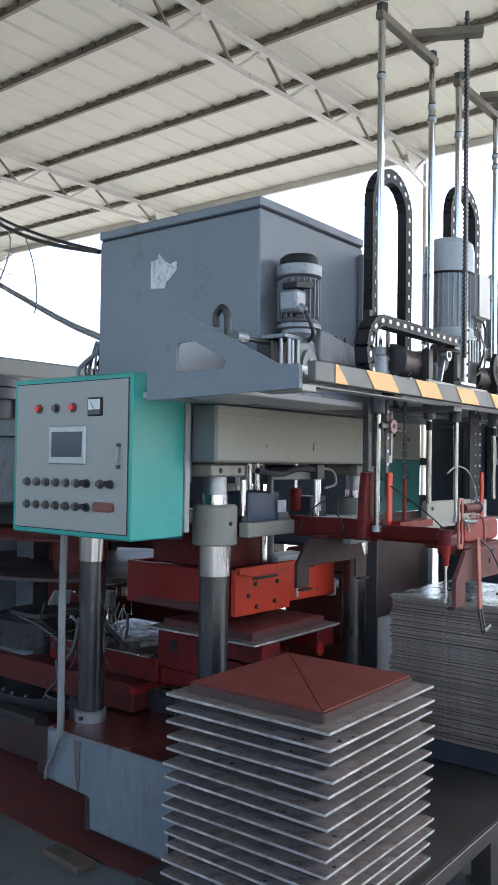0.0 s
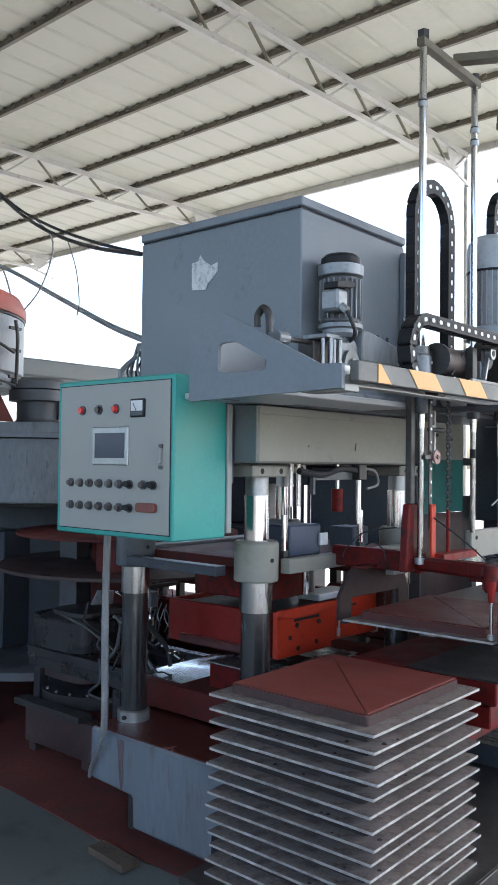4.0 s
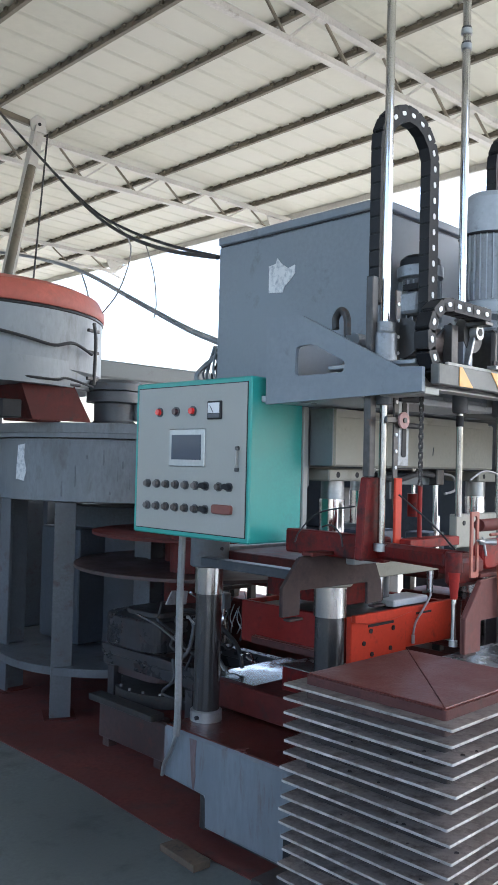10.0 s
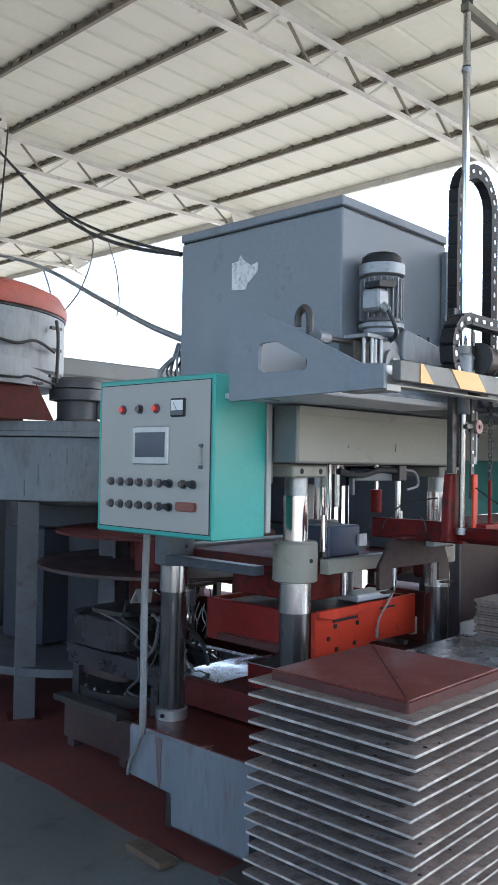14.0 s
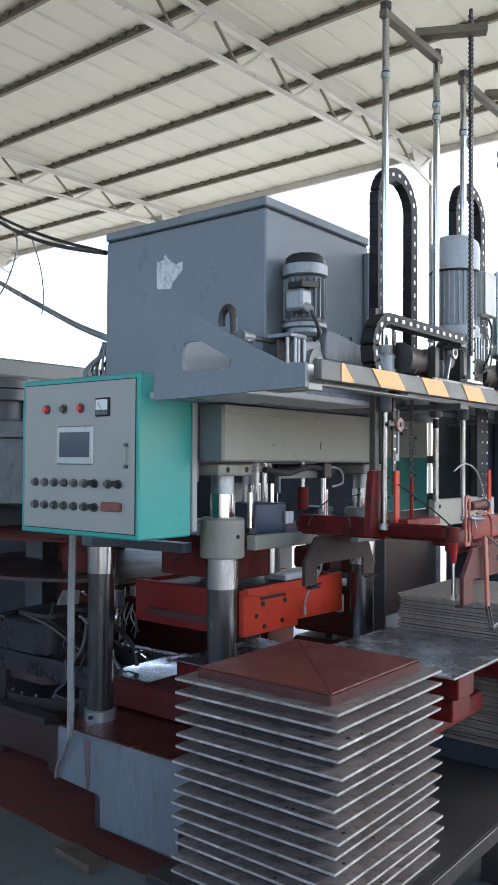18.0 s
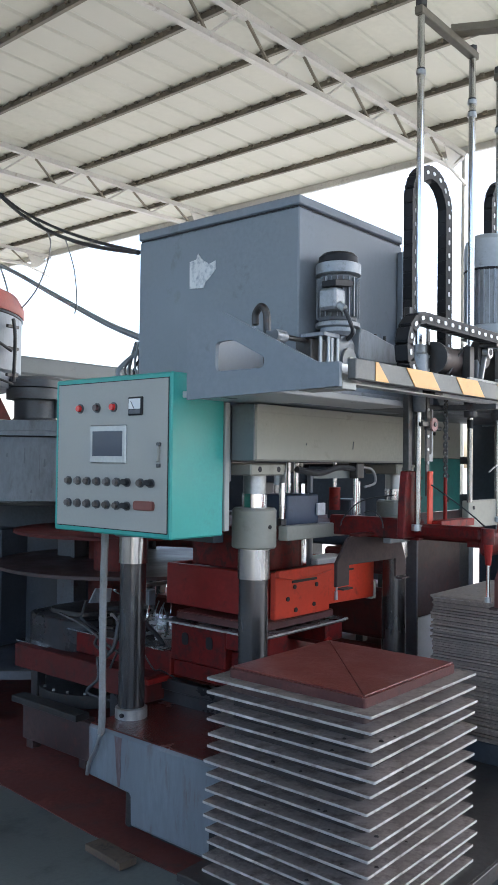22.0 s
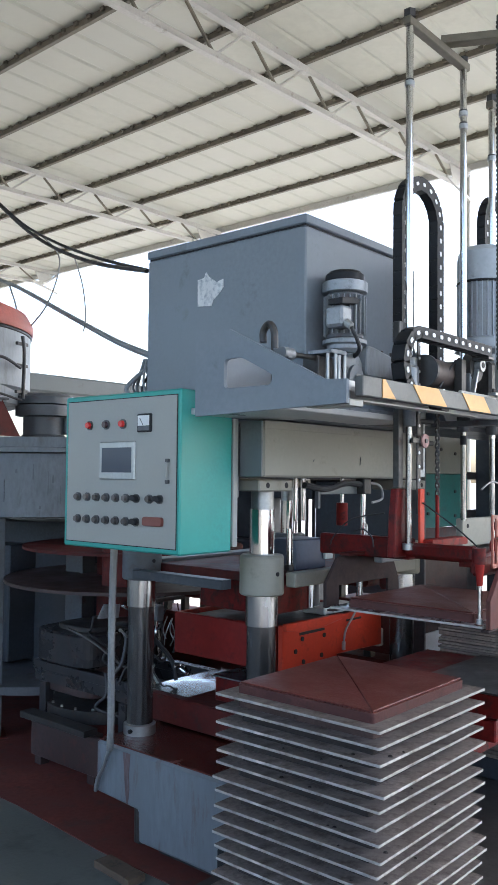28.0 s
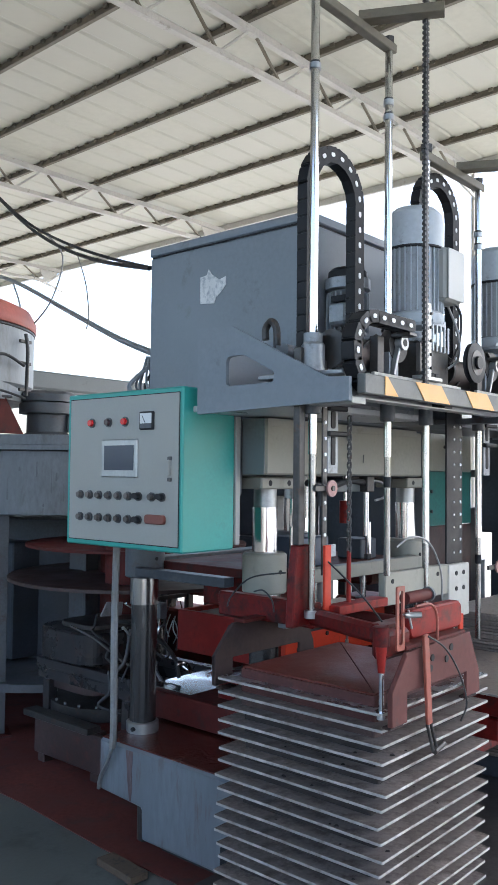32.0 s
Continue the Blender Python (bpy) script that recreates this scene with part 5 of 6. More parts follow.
part("loose_cable", tube([(DX - 0.2, DY - 0.90, 2.13), (DX + 0.1, DY - 0.93, 2.12), (DX + 0.2, DY - 0.92, 2.135), (DX + 0.42, DY - 0.87, 2.10)], 0.008), "rubber", dr)
for x, y in ((2.0, 5.9), (2.0, 4.9), (3.15, 6.1), (2.9, 6.3)):
    part("stand_leg", box(x - 0.05, x + 0.05, y - 0.05, y + 0.05, 0.0, 2.16, 0.004), "dkgrey", dr)

dk = thing("overhead_duct", (5.3, 7.0, 2.3), "long grey duct on thin posts behind the mixer", "duct")
part("duct", box(4.0, 6.3, 6.85, 7.1, 2.44, 2.62, 0.02), "endgrey", dk)
for x in (4.2, 6.1):
    part("post", box(x - 0.04, x + 0.04, 6.94, 7.02, 0.0, 2.46, 0.003), "dkgrey", dk)

st = thing("skip_hoist_track", (4.0, 8.0, 0), "leaning steel skip hoist track beside the drum", "hoist track")
part("channel", bar((4.55, 8.0, 5.20), (3.60, 8.0, 0.02), 0.13, 0.05, (0, 1, 0)), "truss", st, "pale steel channel")
part("channel_lip", bar((4.49, 7.955, 5.18), (3.54, 7.955, 0.02), 0.02, 0.06, (0, 1, 0)), "truss", st)
part("hoist_pipe", rod((4.44, 7.93, 4.72), (3.52, 7.93, 0.02), 0.045, seg=16), "purlin", st, "dark hoist pipe", True)
part("head_plate", prism([(4.44, 5.12), (4.62, 5.12), (4.60, 5.27), (4.50, 5.30), (4.42, 5.22)], "y", 7.95, 7.97, 0.002), "truss", st)
part("head_bolt", rod((4.53, 7.94, 5.20), (4.53, 7.952, 5.20), 0.018, seg=10), "black", st)
part("head_beam", bar((3.2, 8.0, 5.28), (4.45, 8.0, 5.20), 0.05, 0.06), "purlin", st)
part("rope", rod((4.60, 7.9, 5.1), (4.42, 7.9, 2.6), 0.010, seg=8), "rubber", st)

cb = thing("overhead_cables", (2.65, 2.93, 2.6), "pair of thick black cables drooping to the hopper", "cable")
C_A = [(2.62, 2.946, 2.602), (2.85, 3.651, 2.805), (3.05, 4.34, 3.068), (3.2, 4.953, 3.385), (3.42, 5.847, 3.941), (3.75, 7.295, 4.875), (4.0, 8.7, 5.85)]
part("cable", tube(C_A, 0.011, 10), "rubber", cb, smooth=True)
part("cable", tube([(x + 0.025, y - 0.015, z + 0.030 * math.sin(i * 1.1)) for i, (x, y, z) in enumerate(C_A)], 0.009, 8), "rubber", cb, smooth=True)
part("tie", tube([(3.22, 4.70, 3.25), (3.25, 4.5, 3.05), (3.2, 4.55, 2.75), (3.26, 4.9, 2.6)], 0.005, 6), "glove", cb)
part("tie", tube([(2.93, 3.92, 2.90), (2.95, 3.86, 2.72), (2.99, 3.88, 2.55), (3.03, 3.95, 2.48)], 0.004, 6), "glove", cb)
cc = thing("slack_cable", (3.0, 3.56, 2.38), "grey conduit cable slung across the opening", "cable")
part("cable", tube([(2.70, 2.93, 2.19), (2.75, 3.10, 2.24), (3.0, 3.65, 2.398), (3.4, 4.644, 2.731), (4.0, 6.224, 3.269), (4.5, 7.813, 3.73), (5.0, 9.6, 4.186), (5.5, 12.446, 4.82)], 0.017, 8), "silo", cc, smooth=True)
part("wire", tube([(4.03, 6.28, 3.27), (4.1, 6.25, 3.0), (4.12, 6.25, 2.5)], 0.008, 6), "glove", cc)
rl = random.Random(7)
for i in range(9):
    hx, hy = 2.62 + rl.uniform(0, 0.2), 2.95 + rl.uniform(0, 0.12)
    part("drop_hose", tube([(2.72 + rl.uniform(-0.03, 0.05), 2.99 + rl.uniform(0, 0.08), 2.18 + rl.uniform(-0.03, 0.03)), (hx + rl.uniform(-0.04, 0.04), hy + 0.06, 2.08 + rl.uniform(-0.03, 0.03)), (hx, hy, 1.97), (hx + rl.uniform(-0.04, 0.04), hy, 1.86)], rl.choice((0.006, 0.009, 0.012)), 8), rl.choice(("rubber", "dkgrey", "silo")), cc, smooth=True)

# feeder under and behind the press on the +y side
fd = thing("rotary_feeder", (3.3, 4.0, 0), "dark rotary feeder table with a drive drum beside the press", "feeder")
part("disc", lathe([(0.0, 1.0), (0.80, 1.0), (0.80, 1.018), (0.0, 1.02)], (3.46, 3.92, 0), 56), "muddy", fd, "dark round table plate", True)
part("upper_disc", lathe([(0.0, 1.19), (0.68, 1.19), (0.68, 1.205), (0.0, 1.21)], (3.48, 3.98, 0), 56), "dkred", fd, "red-edged upper plate", True)
part("spindle", rod((3.45, 4.05, 0.45), (3.45, 4.05, 1.36), 0.16, seg=28), "dkred", fd, smooth=True)
part("red_drum", rod((3.1, 3.62, 1.022), (3.1, 3.62, 1.30), 0.13, seg=28), "dkred", fd, smooth=True)
part("body", prism(rounded([(2.87, 3.66), (2.87, 4.20), (3.5, 4.20), (3.5, 3.66)], 0.16, 6), "z", 0.565, 0.745, 0.01), "sump", fd, "dark rounded gear housing")
part("body_lower", prism(rounded([(2.93, 3.70), (2.93, 4.16), (3.5, 4.16), (3.5, 3.70)], 0.12, 6), "z", 0.39, 0.563, 0.006), "muddy", fd)
part("housing_top", prism(rounded([(2.95, 3.74), (2.95, 4.08), (3.4, 4.08), (3.4, 3.74)], 0.1, 4), "z", 0.747, 0.775, 0.004), "iron", fd)
part("stand_front", box(2.80, 2.83, 3.46, 4.06, 0.06, 0.26, 0.004), "muddy", fd)
part("stand_ledge", box(2.75, 2.84, 3.52, 4.10, 0.265, 0.30, 0.003), "iron", fd, "worn steel ledge")
for y in (3.55, 4.02):
    part("stand_leg", box(2.82, 2.88, y - 0.03, y + 0.03, 0.0, 0.265, 0.003), "muddy", fd)
part("stand_block", box(2.90, 3.4, 3.45, 4.1, 0.05, 0.25, 0.01), "dkred", fd)
part("ring", lathe([(0.30, 0.36), (0.36, 0.36), (0.36, 0.43), (0.30, 0.43)], (3.24, 3.92, -0.105), 36), "iron", fd, smooth=True)
for i in range(20):
    a = 6.28319 * i / 20
    part("ring_bolt", rod((3.24 + 0.335 * math.cos(a), 3.92 + 0.335 * math.sin(a), 0.325), (3.24 + 0.335 * math.cos(a), 3.92 + 0.335 * math.sin(a), 0.337), 0.008, seg=6), "bare", fd)
part("pipe", tube([(2.72, 3.30, 0.83), (2.70, 3.22, 0.90), (2.82, 3.16, 0.86), (2.95, 3.10, 0.72), (2.98, 3.08, 0.60)], 0.012), "rubber", fd, smooth=True)
part("pipe", tube([(2.66, 3.55, 0.84), (2.66, 3.35, 0.80), (2.72, 3.20, 0.70), (2.75, 3.12, 0.68)], 0.007), "iron", fd, smooth=True)
part("valve_plate", prism([(2.56, 0.945), (2.69, 0.935), (2.70, 1.0), (2.60, 1.01)], "y", 3.19, 3.20, 0.001), "alu", fd, "bright valve plate")
part("valve_block", box(2.88, 2.93, 3.12, 3.18, 0.90, 0.98, 0.005), "dkgrey", fd)
part("pipe", tube([(2.75, 3.19, 0.86), (2.70, 3.17, 0.72), (2.66, 3.2, 0.66)], 0.010), "iron", fd, smooth=True)
# random bright and dark tubes added to give wet glints
rw = random.Random(11)
for i in range(12):
    bx, by, bz = rw.uniform(2.70, 2.95), rw.uniform(3.05, 3.50), rw.uniform(0.60, 1.00)
    pts = [(bx, by, bz)]
    for _ in range(3):
        pts.append((pts[-1][0] + rw.uniform(-0.04, 0.08), pts[-1][1] + rw.uniform(-0.10, 0.10), pts[-1][2] + rw.uniform(-0.10, 0.06)))
    part("wet_hose", tube(pts, rw.choice((0.004, 0.006, 0.008)), 7), rw.choice(("chrome", "bare", "rubber", "rubber")), fd, smooth=True)
for i in range(16):
    bx, by, bz = rw.uniform(2.86, 3.12), rw.uniform(3.06, 3.34), rw.uniform(0.86, 0.98)
    part("wet_hose", tube([(bx, by, bz), (bx + rw.uniform(-0.03, 0.03), by + rw.uniform(-0.03, 0.03), bz - 0.07), (bx + rw.uniform(-0.05, 0.05), by + rw.uniform(-0.05, 0.05), bz - rw.uniform(0.11, 0.14))], rw.choice((0.003, 0.004, 0.006)), 7), rw.choice(("chrome", "bare", "rubber")), fd, smooth=True)
part("hose_bar", box(2.84, 3.14, 3.19, 3.22, 0.98, 1.0, 0.003), "iron", fd)
part("cross_rail", box(2.50, 2.56, 2.33, 2.88, 1.315, 1.355, 0.003), "navy", cross, "dark rail between the sleeves")

# machines behind the press
bk = thing("rear_machine", (5.2, 4.2, 0), "dark red and grey press unit standing behind", "machine")
part("body", box(4.75, 5.1, 2.72, 3.38, 0.0, 0.435, 0.02), "dkred", bk)
part("body", box(4.75, 5.1, 2.72, 3.38, 0.478, 0.81, 0.02), "dkred", bk)
part("body", box(4.75, 5.1, 3.6, 5.45, 0.0, 0.53, 0.02), "dkred", bk)
part("upper_body", box(4.75, 5.1, 2.72, 3.0, 0.90, 1.05, 0.02), "dkred", bk)
part("upper_body", box(4.75, 5.1, 3.085, 3.38, 0.90, 1.05, 0.02), "dkred", bk)
for y, z0, z1 in ((2.76, 0.81, 0.90), (2.93, 0.81, 0.90), (3.34, 0.81, 0.90), (2.80, 0.435, 0.478), (3.10, 0.435, 0.478)):
    part("spacer", box(4.78, 4.84, y - 0.03, y + 0.03, z0, z1, 0.004), "iron", bk)
part("tank", box(4.85, 5.2, 2.75, 3.60, 1.052, 1.62, 0.02), "navy", bk)
part("body_top", box(4.78, 5.1, 3.62, 4.40, 0.66, 1.16, 0.02), "navy", bk)
part("body_top", box(4.78, 5.1, 4.40, 5.12, 0.78, 1.14, 0.02), "dkred", bk)
part("body_low", box(4.80, 5.05, 4.52, 5.08, 0.655, 0.70, 0.01), "dkred", bk)
for y in (3.66, 3.98, 4.36, 4.66, 4.88, 5.08):
    part("spacer", box(4.80, 4.86, y - 0.025, y + 0.025, 0.53, 0.78, 0.004), "iron", bk)
part("tank", box(4.85, 5.2, 4.05, 4.46, 1.162, 1.62, 0.02), "navy", bk)
part("header", box(4.83, 5.2, 3.602, 4.048, 1.475, 1.62, 0.01), "navy", bk)
for y in (3.64, 3.70, 3.765, 3.90):
    part("guide_bar", rod((4.9, y, 1.16), (4.9, y, 1.48), 0.013, seg=16), "iron", bk, "dark guide bar", True)
part("beam", box(4.7, 5.2, 2.75, 5.2, 1.622, 1.80, 0.01), "dkgrey", bk)
part("side_unit", box(4.8, 5.4, 5.58, 6.4, 0.0, 1.3, 0.02), "navy", bk)
# added dark block that hides the bright yard left of the pan
part("low_bunker", box(1.9, 4.4, 7.3, 8.6, 0.0, 1.75, 0.02), "dkgrey", bk)
for z0, z1 in ((0.0, 0.625), (0.655, 1.005), (1.075, 1.45)):
    part("side_unit", box(4.6, 5.4, 6.48, 8.4, z0, z1, 0.01), "dkgrey", bk)
for y in (6.54, 7.4, 8.34):
    part("side_spacer", box(4.7, 5.3, y - 0.04, y + 0.04, 0.6, 1.1, 0), "iron", bk)

rb = thing("second_press", (5.0, 2.4, 0), "dark blue-black press body beyond the spare sheets", "press")
part("body", box(4.80, 5.3, 2.0, 2.26, 1.30, 2.05, 0.01), "navy", rb)
part("body", box(4.80, 5.4, 1.2, 2.26, 0.3, 1.10, 0.01), "navy", rb)
part("body", box(4.9, 5.4, 1.2, 1.998, 1.33, 2.05, 0.01), "navy", rb)
for y in (1.35, 1.62, 1.80):
    part("bright_rod", rod((4.87, y, 1.10), (4.87, y, 2.0), 0.014, seg=14), "chrome", rb, smooth=True)
part("pillar", rod((4.70, 2.0, 0.3), (4.70, 2.0, 1.9), 0.05, seg=24), "oily", rb, smooth=True)
part("side_frame", box(4.74, 4.79, 2.10, 2.30, 1.30, 2.05, 0.006), "navy", rb)
part("side_leg", box(4.80, 4.90, 2.15, 2.25, 1.10, 1.30, 0.004), "navy", rb)
# added block: hides the sunlit yard yet leaves it to reflections
part("rear_block", box(6.3, 6.85, 3.5, 4.3, 0.0, 1.20, 0.02), "navy", rb, "dark block added to hide the bright yard")
part("plinth", box(4.4, 6.4, 1.1, 2.7, -0.0, 0.30, 0.01), "dkred", rb)
ep = thing("end_plate_post", (4.35, 2.3, 0), "steel end plate painted teal, pale grey and black in bands", "post")
part("upper", box(4.08, 4.61, 2.29, 2.31, 1.6625, 2.05, 0.003), "beige", ep, "pale grey band")
part("middle", box(4.08, 4.61, 2.29, 2.31, 1.36, 1.66, 0.003), "teal_shaded", ep, "teal band with shadow in its colour")
part("lower", box(4.08, 4.61, 2.29, 2.31, 0.785, 1.357, 0.003), "muddy", ep, "muddy red-brown lower band")
# added panel in place of a pale surface further back
part("foot_band", box(4.08, 4.61, 2.29, 2.31, 0.0, 0.7825, 0.003), "palecover", ep, "pale panel standing in for the pale surface behind")
part("backing", box(4.081, 4.609, 2.3105, 2.316, 1.36, 2.045, 0), "iron", ep)
# added plate that shuts out the bright yard below the slit
part("kick_plate", box(4.613, 4.735, 2.292, 2.304, 0.3, 1.45, 0.001), "iron", ep)
part("cross_flat", box(4.613, 4.735, 2.292, 2.304, 1.63, 1.675, 0.001), "iron", ep)
part("side_panel", box(4.738, 4.80, 2.292, 2.304, 0.3, 1.13, 0.001), "silo", ep, "grey side panel")
part("top_flat", box(4.613, 4.735, 2.292, 2.304, 1.93, 2.05, 0.001), "greyblue", ep)
for x, z in ((4.13, 1.55), (4.13, 1.44), (4.45, 1.56), (4.45, 1.42), (4.28, 1.8), (4.45, 1.78), (4.45, 1.9)):
    part("bolt", rod((x, 2.282, z), (x, 2.29, z), 0.010, seg=8), "iron", ep)
part("flange", box(4.06, 4.078, 2.27, 2.42, 0.0, 2.05, 0.003), "dkgrey", ep)

# ---- on the platform ----
pm = thing("deck_gear_motor", (2.62, 1.80, 1.886), "small bright aluminium gear motor beside the hopper", "gear motor")
mc = (2.635, 1.80, 0)
part("gearbox", prism(rounded([(2.53, 1.90), (2.72, 1.90), (2.72, 2.06), (2.67, 2.12), (2.58, 2.12), (2.53, 2.06)], 0.03), "y", 1.74, 1.86, 0.006), "alu", pm, "cast worm gearbox")
part("gear_cover", rod((2.625, 1.738, 2.01), (2.625, 1.722, 2.01), 0.062, seg=28), "alu", pm, smooth=True)
part("shaft_end", rod((2.625, 1.722, 2.01), (2.625, 1.71, 2.01), 0.028, seg=20), "bare", pm, smooth=True)
part("neck", lathe([(0.07, 2.12), (0.085, 2.135), (0.085, 2.15), (0.105, 2.155), (0.105, 2.17), (0.08, 2.175)], mc, 28), "alu", pm, smooth=True)
# body darker than its fins, with the shade between them in its colour
b = lathe([(0.084, 2.175), (0.088, 2.18), (0.088, 2.345), (0.084, 2.35)], mc, 32)
part("motor_body", b, "dkgrey", pm, "finned motor body", True)
for i in range(22):
    a = 6.28319 * i / 22
    part("fin", bar((mc[0] + 0.094 * math.cos(a), mc[1] + 0.094 * math.sin(a), 2.19), (mc[0] + 0.094 * math.cos(a), mc[1] + 0.094 * math.sin(a), 2.34), 0.004, 0.016, (math.cos(a), math.sin(a), 0), None, 0), "alu", pm)
part("fan_shroud", lathe([(0.10, 2.352), (0.107, 2.356), (0.107, 2.395), (0.09, 2.40)], mc, 32), "alu", pm, smooth=True)
part("fan_cap", lathe([(0.095, 2.40), (0.092, 2.425), (0.075, 2.438), (0.0, 2.442)], mc, 32), "black", pm, "black fan cap", True)
part("terminal_box", box(2.475, 2.56, 1.705, 1.80, 2.205, 2.285, 0.01), "alu", pm)
part("terminal_lid", prism([(2.47, 2.287), (2.60, 2.30), (2.62, 2.32), (2.58, 2.325), (2.47, 2.31)], "y", 1.70, 1.78, 0.002), "black", pm)
part("gland", rod((2.50, 1.70, 2.22), (2.50, 1.67, 2.20), 0.016, seg=12), "bare", pm)
arm = part("output_arm", prism(rounded([(2.69, 2.035), (3.10, 2.035), (3.10, 2.105), (2.75, 2.155), (2.70, 2.155)], 0.025, 5), "y", 1.715, 1.80, 0.006), "silo", pm, "grey output housing")
part("arm_base", box(2.66, 3.12, 1.72, 1.83, 1.906, 2.033, 0.004), "greyblue", pm)
for x in (2.84, 2.90, 2.99):
    part("arm_bolt", rod((x, 1.76, 2.12), (x, 1.76, 2.155), 0.008, seg=8), "iron", arm)
part("motor_lead", tube([(2.73, 1.80, 2.185), (2.85, 1.82, 2.165), (2.98, 1.85, 2.14), (3.03, 1.86, 2.12), (3.05, 1.86, 2.10)], 0.009), "rubber", pm, smooth=True)
part("mount_plate", box(2.38, 3.05, 1.68, 1.90, 1.886, 1.905, 0.002), "alu", pm)
for x, y in ((2.40, 1.73), (2.425, 1.705), (2.465, 1.715), (2.495, 1.705), (2.515, 1.72)):
    part("guide_post", rod((x, y, 1.905), (x, y, 2.094), 0.009, seg=10), "bare", pm, smooth=True)
part("guide_plate", box(2.385, 2.51, 1.70, 1.83, 2.095, 2.11, 0.002), "alu", pm)
part("guide_block", box(2.385, 2.50, 1.77, 1.86, 1.91, 2.09, 0.004), "iron", pm)
pm.scale, pm.location = (0.84, 0.84, 1.03), (2.722, 1.895, 1.886)
part("cable", tube([(2.50, 1.67, 2.20), (2.55, 1.66, 2.12), (2.75, 1.85, 2.10), (3.0, 1.95, 2.07)], 0.009), "rubber", pm, smooth=True)

lk = thing("lifting_hook", (2.35, 1.95, 1.886), "dark iron lifting eye beside the hopper", "hook")
part("eye", tube([(2.33, 1.98, 2.13), (2.33, 1.98, 2.17), (2.33, 1.955, 2.195), (2.33, 1.93, 2.17), (2.33, 1.925, 2.10), (2.33, 1.925, 1.886)], 0.014, 10), "iron", lk, smooth=True)
part("roller", rod((2.30, 1.87, 2.08), (2.36, 1.87, 2.08), 0.022, seg=18), "alu", lk, smooth=True)
part("roller_arm", bar((2.33, 1.93, 2.09), (2.33, 1.85, 2.075), 0.025, 0.03), "alu", lk)
part("drive_shaft", rod((2.34, 1.87, 2.08), (2.60, 1.90, 2.09), 0.010, seg=10), "iron", lk)
hp = thing("hopper_strut", (3.36, 1.97, 1.886), "blue-grey upright flat on the hopper corner", "strut")
part("flat", box(3.34, 3.395, 1.955, 1.985, 1.886, 2.60, 0.004), "greyblue", hp)
part("gusset", prism([(1.98, 1.886), (1.76, 1.886), (1.96, 2.30)], "x", 3.33, 3.34, 0), "greyblue", hp)

# inside the press window
iv = thing("press_hydraulics", (3.2, 2.3, 1.39), "hoses, valves and bright rods inside the press window", "hydraulics")
part("upper_bracket", box(2.92, 3.28, 2.14, 2.16, 1.56, 1.60, 0.003), "endgrey", iv)
part("upper_bracket_leg", box(2.90, 2.918, 2.14, 2.16, 1.50, 1.60, 0.002), "dkgrey", iv)
part("hanging_rod", rod((3.22, 2.12, 1.36), (3.22, 2.12, 1.63), 0.013, seg=14), "chrome", iv, smooth=True)
part("hose", tube([(2.80, 2.14, 1.60), (2.95, 2.13, 1.585), (3.10, 2.13, 1.61), (3.22, 2.12, 1.60)], 0.014), "rubber", iv, smooth=True)
part("hose", tube([(3.24, 2.12, 1.61), (3.34, 2.11, 1.60), (3.37, 2.11, 1.54), (3.28, 2.11, 1.52)], 0.006), "glove", iv, smooth=True)
part("valve", box(3.20, 3.26, 2.10, 2.15, 1.56, 1.63, 0.004), "iron", iv)
part("red_cylinder", rod((3.40, 2.36, 1.40), (3.40, 2.36, 1.51), 0.028, seg=20), "red", iv, "red cylinder", True)
part("cylinder_rod", rod((3.40, 2.36, 1.51), (3.40, 2.36, 1.631), 0.010, seg=12), "chrome", iv, smooth=True)
for x in (3.53, 3.60):
    part("bright_cylinder", rod((x, 2.75, 1.40), (x, 2.75, 1.628), 0.014, seg=18), "chrome", iv, smooth=True)

# right side
wd = thing("timber_offcut", (2.28, 2.65, 0), "short timber offcut lying on the floor", "timber")
part("plank", bar((2.29, 2.80, 0.018), (2.27, 2.56, 0.018), 0.085, 0.03), "wood", wd)
pl = thing("floor_beam", (3.6, 1.05, 0), "low dark steel beam along the table foot", "beam")
part("beam", box(2.6, 5.0, 0.98, 1.06, 0.0, 0.10, 0.006), "iron", pl)

# ---- motion ----


CYCLE = 22.94


def cyc(rows):
    """One working cycle of about 23 s, carried on to 32 s."""
    return sorted([r for r in rows if r[0] <= 32] + [(r[0] + CYCLE, *r[1:]) for r in rows if 0 < r[0] <= 9 and r[0] + CYCLE <= 32])


GX = cyc([(0, 0), (4.2, 0), (4.5, -0.02), (5, -0.105), (5.5, -0.365), (6, -0.647), (6.5, -0.773), (6.9, -0.78), (10.6, -0.78), (11, -0.752), (11.5, -0.553), (12, -0.258), (12.5, -0.039), (13, -0.012), (13.5, 0), (23, 0)])
GZ = cyc([(0, 0.0), (1.4, 0.0), (1.6, -0.045), (2.0, -0.158), (2.5, -0.212), (3.0, -0.252), (3.3, -0.271), (3.5, -0.271), (4.0, -0.126), (4.4, -0.018), (4.7, -0.007), (7.1, -0.005), (7.25, -0.03), (7.5, -0.095), (7.6, -0.117), (8.0, -0.165), (8.5, -0.205), (8.9, -0.22), (9.15, -0.22), (9.5, -0.104), (9.8, -0.018), (10, 0.0), (23, 0.0)])
# the second slab lands one tray higher
GZ = [r for r in GZ if r[0] < 30.9] + [(31.0, -0.160), (31.3, -0.176), (31.6, -0.186), (32.0, -0.200)]
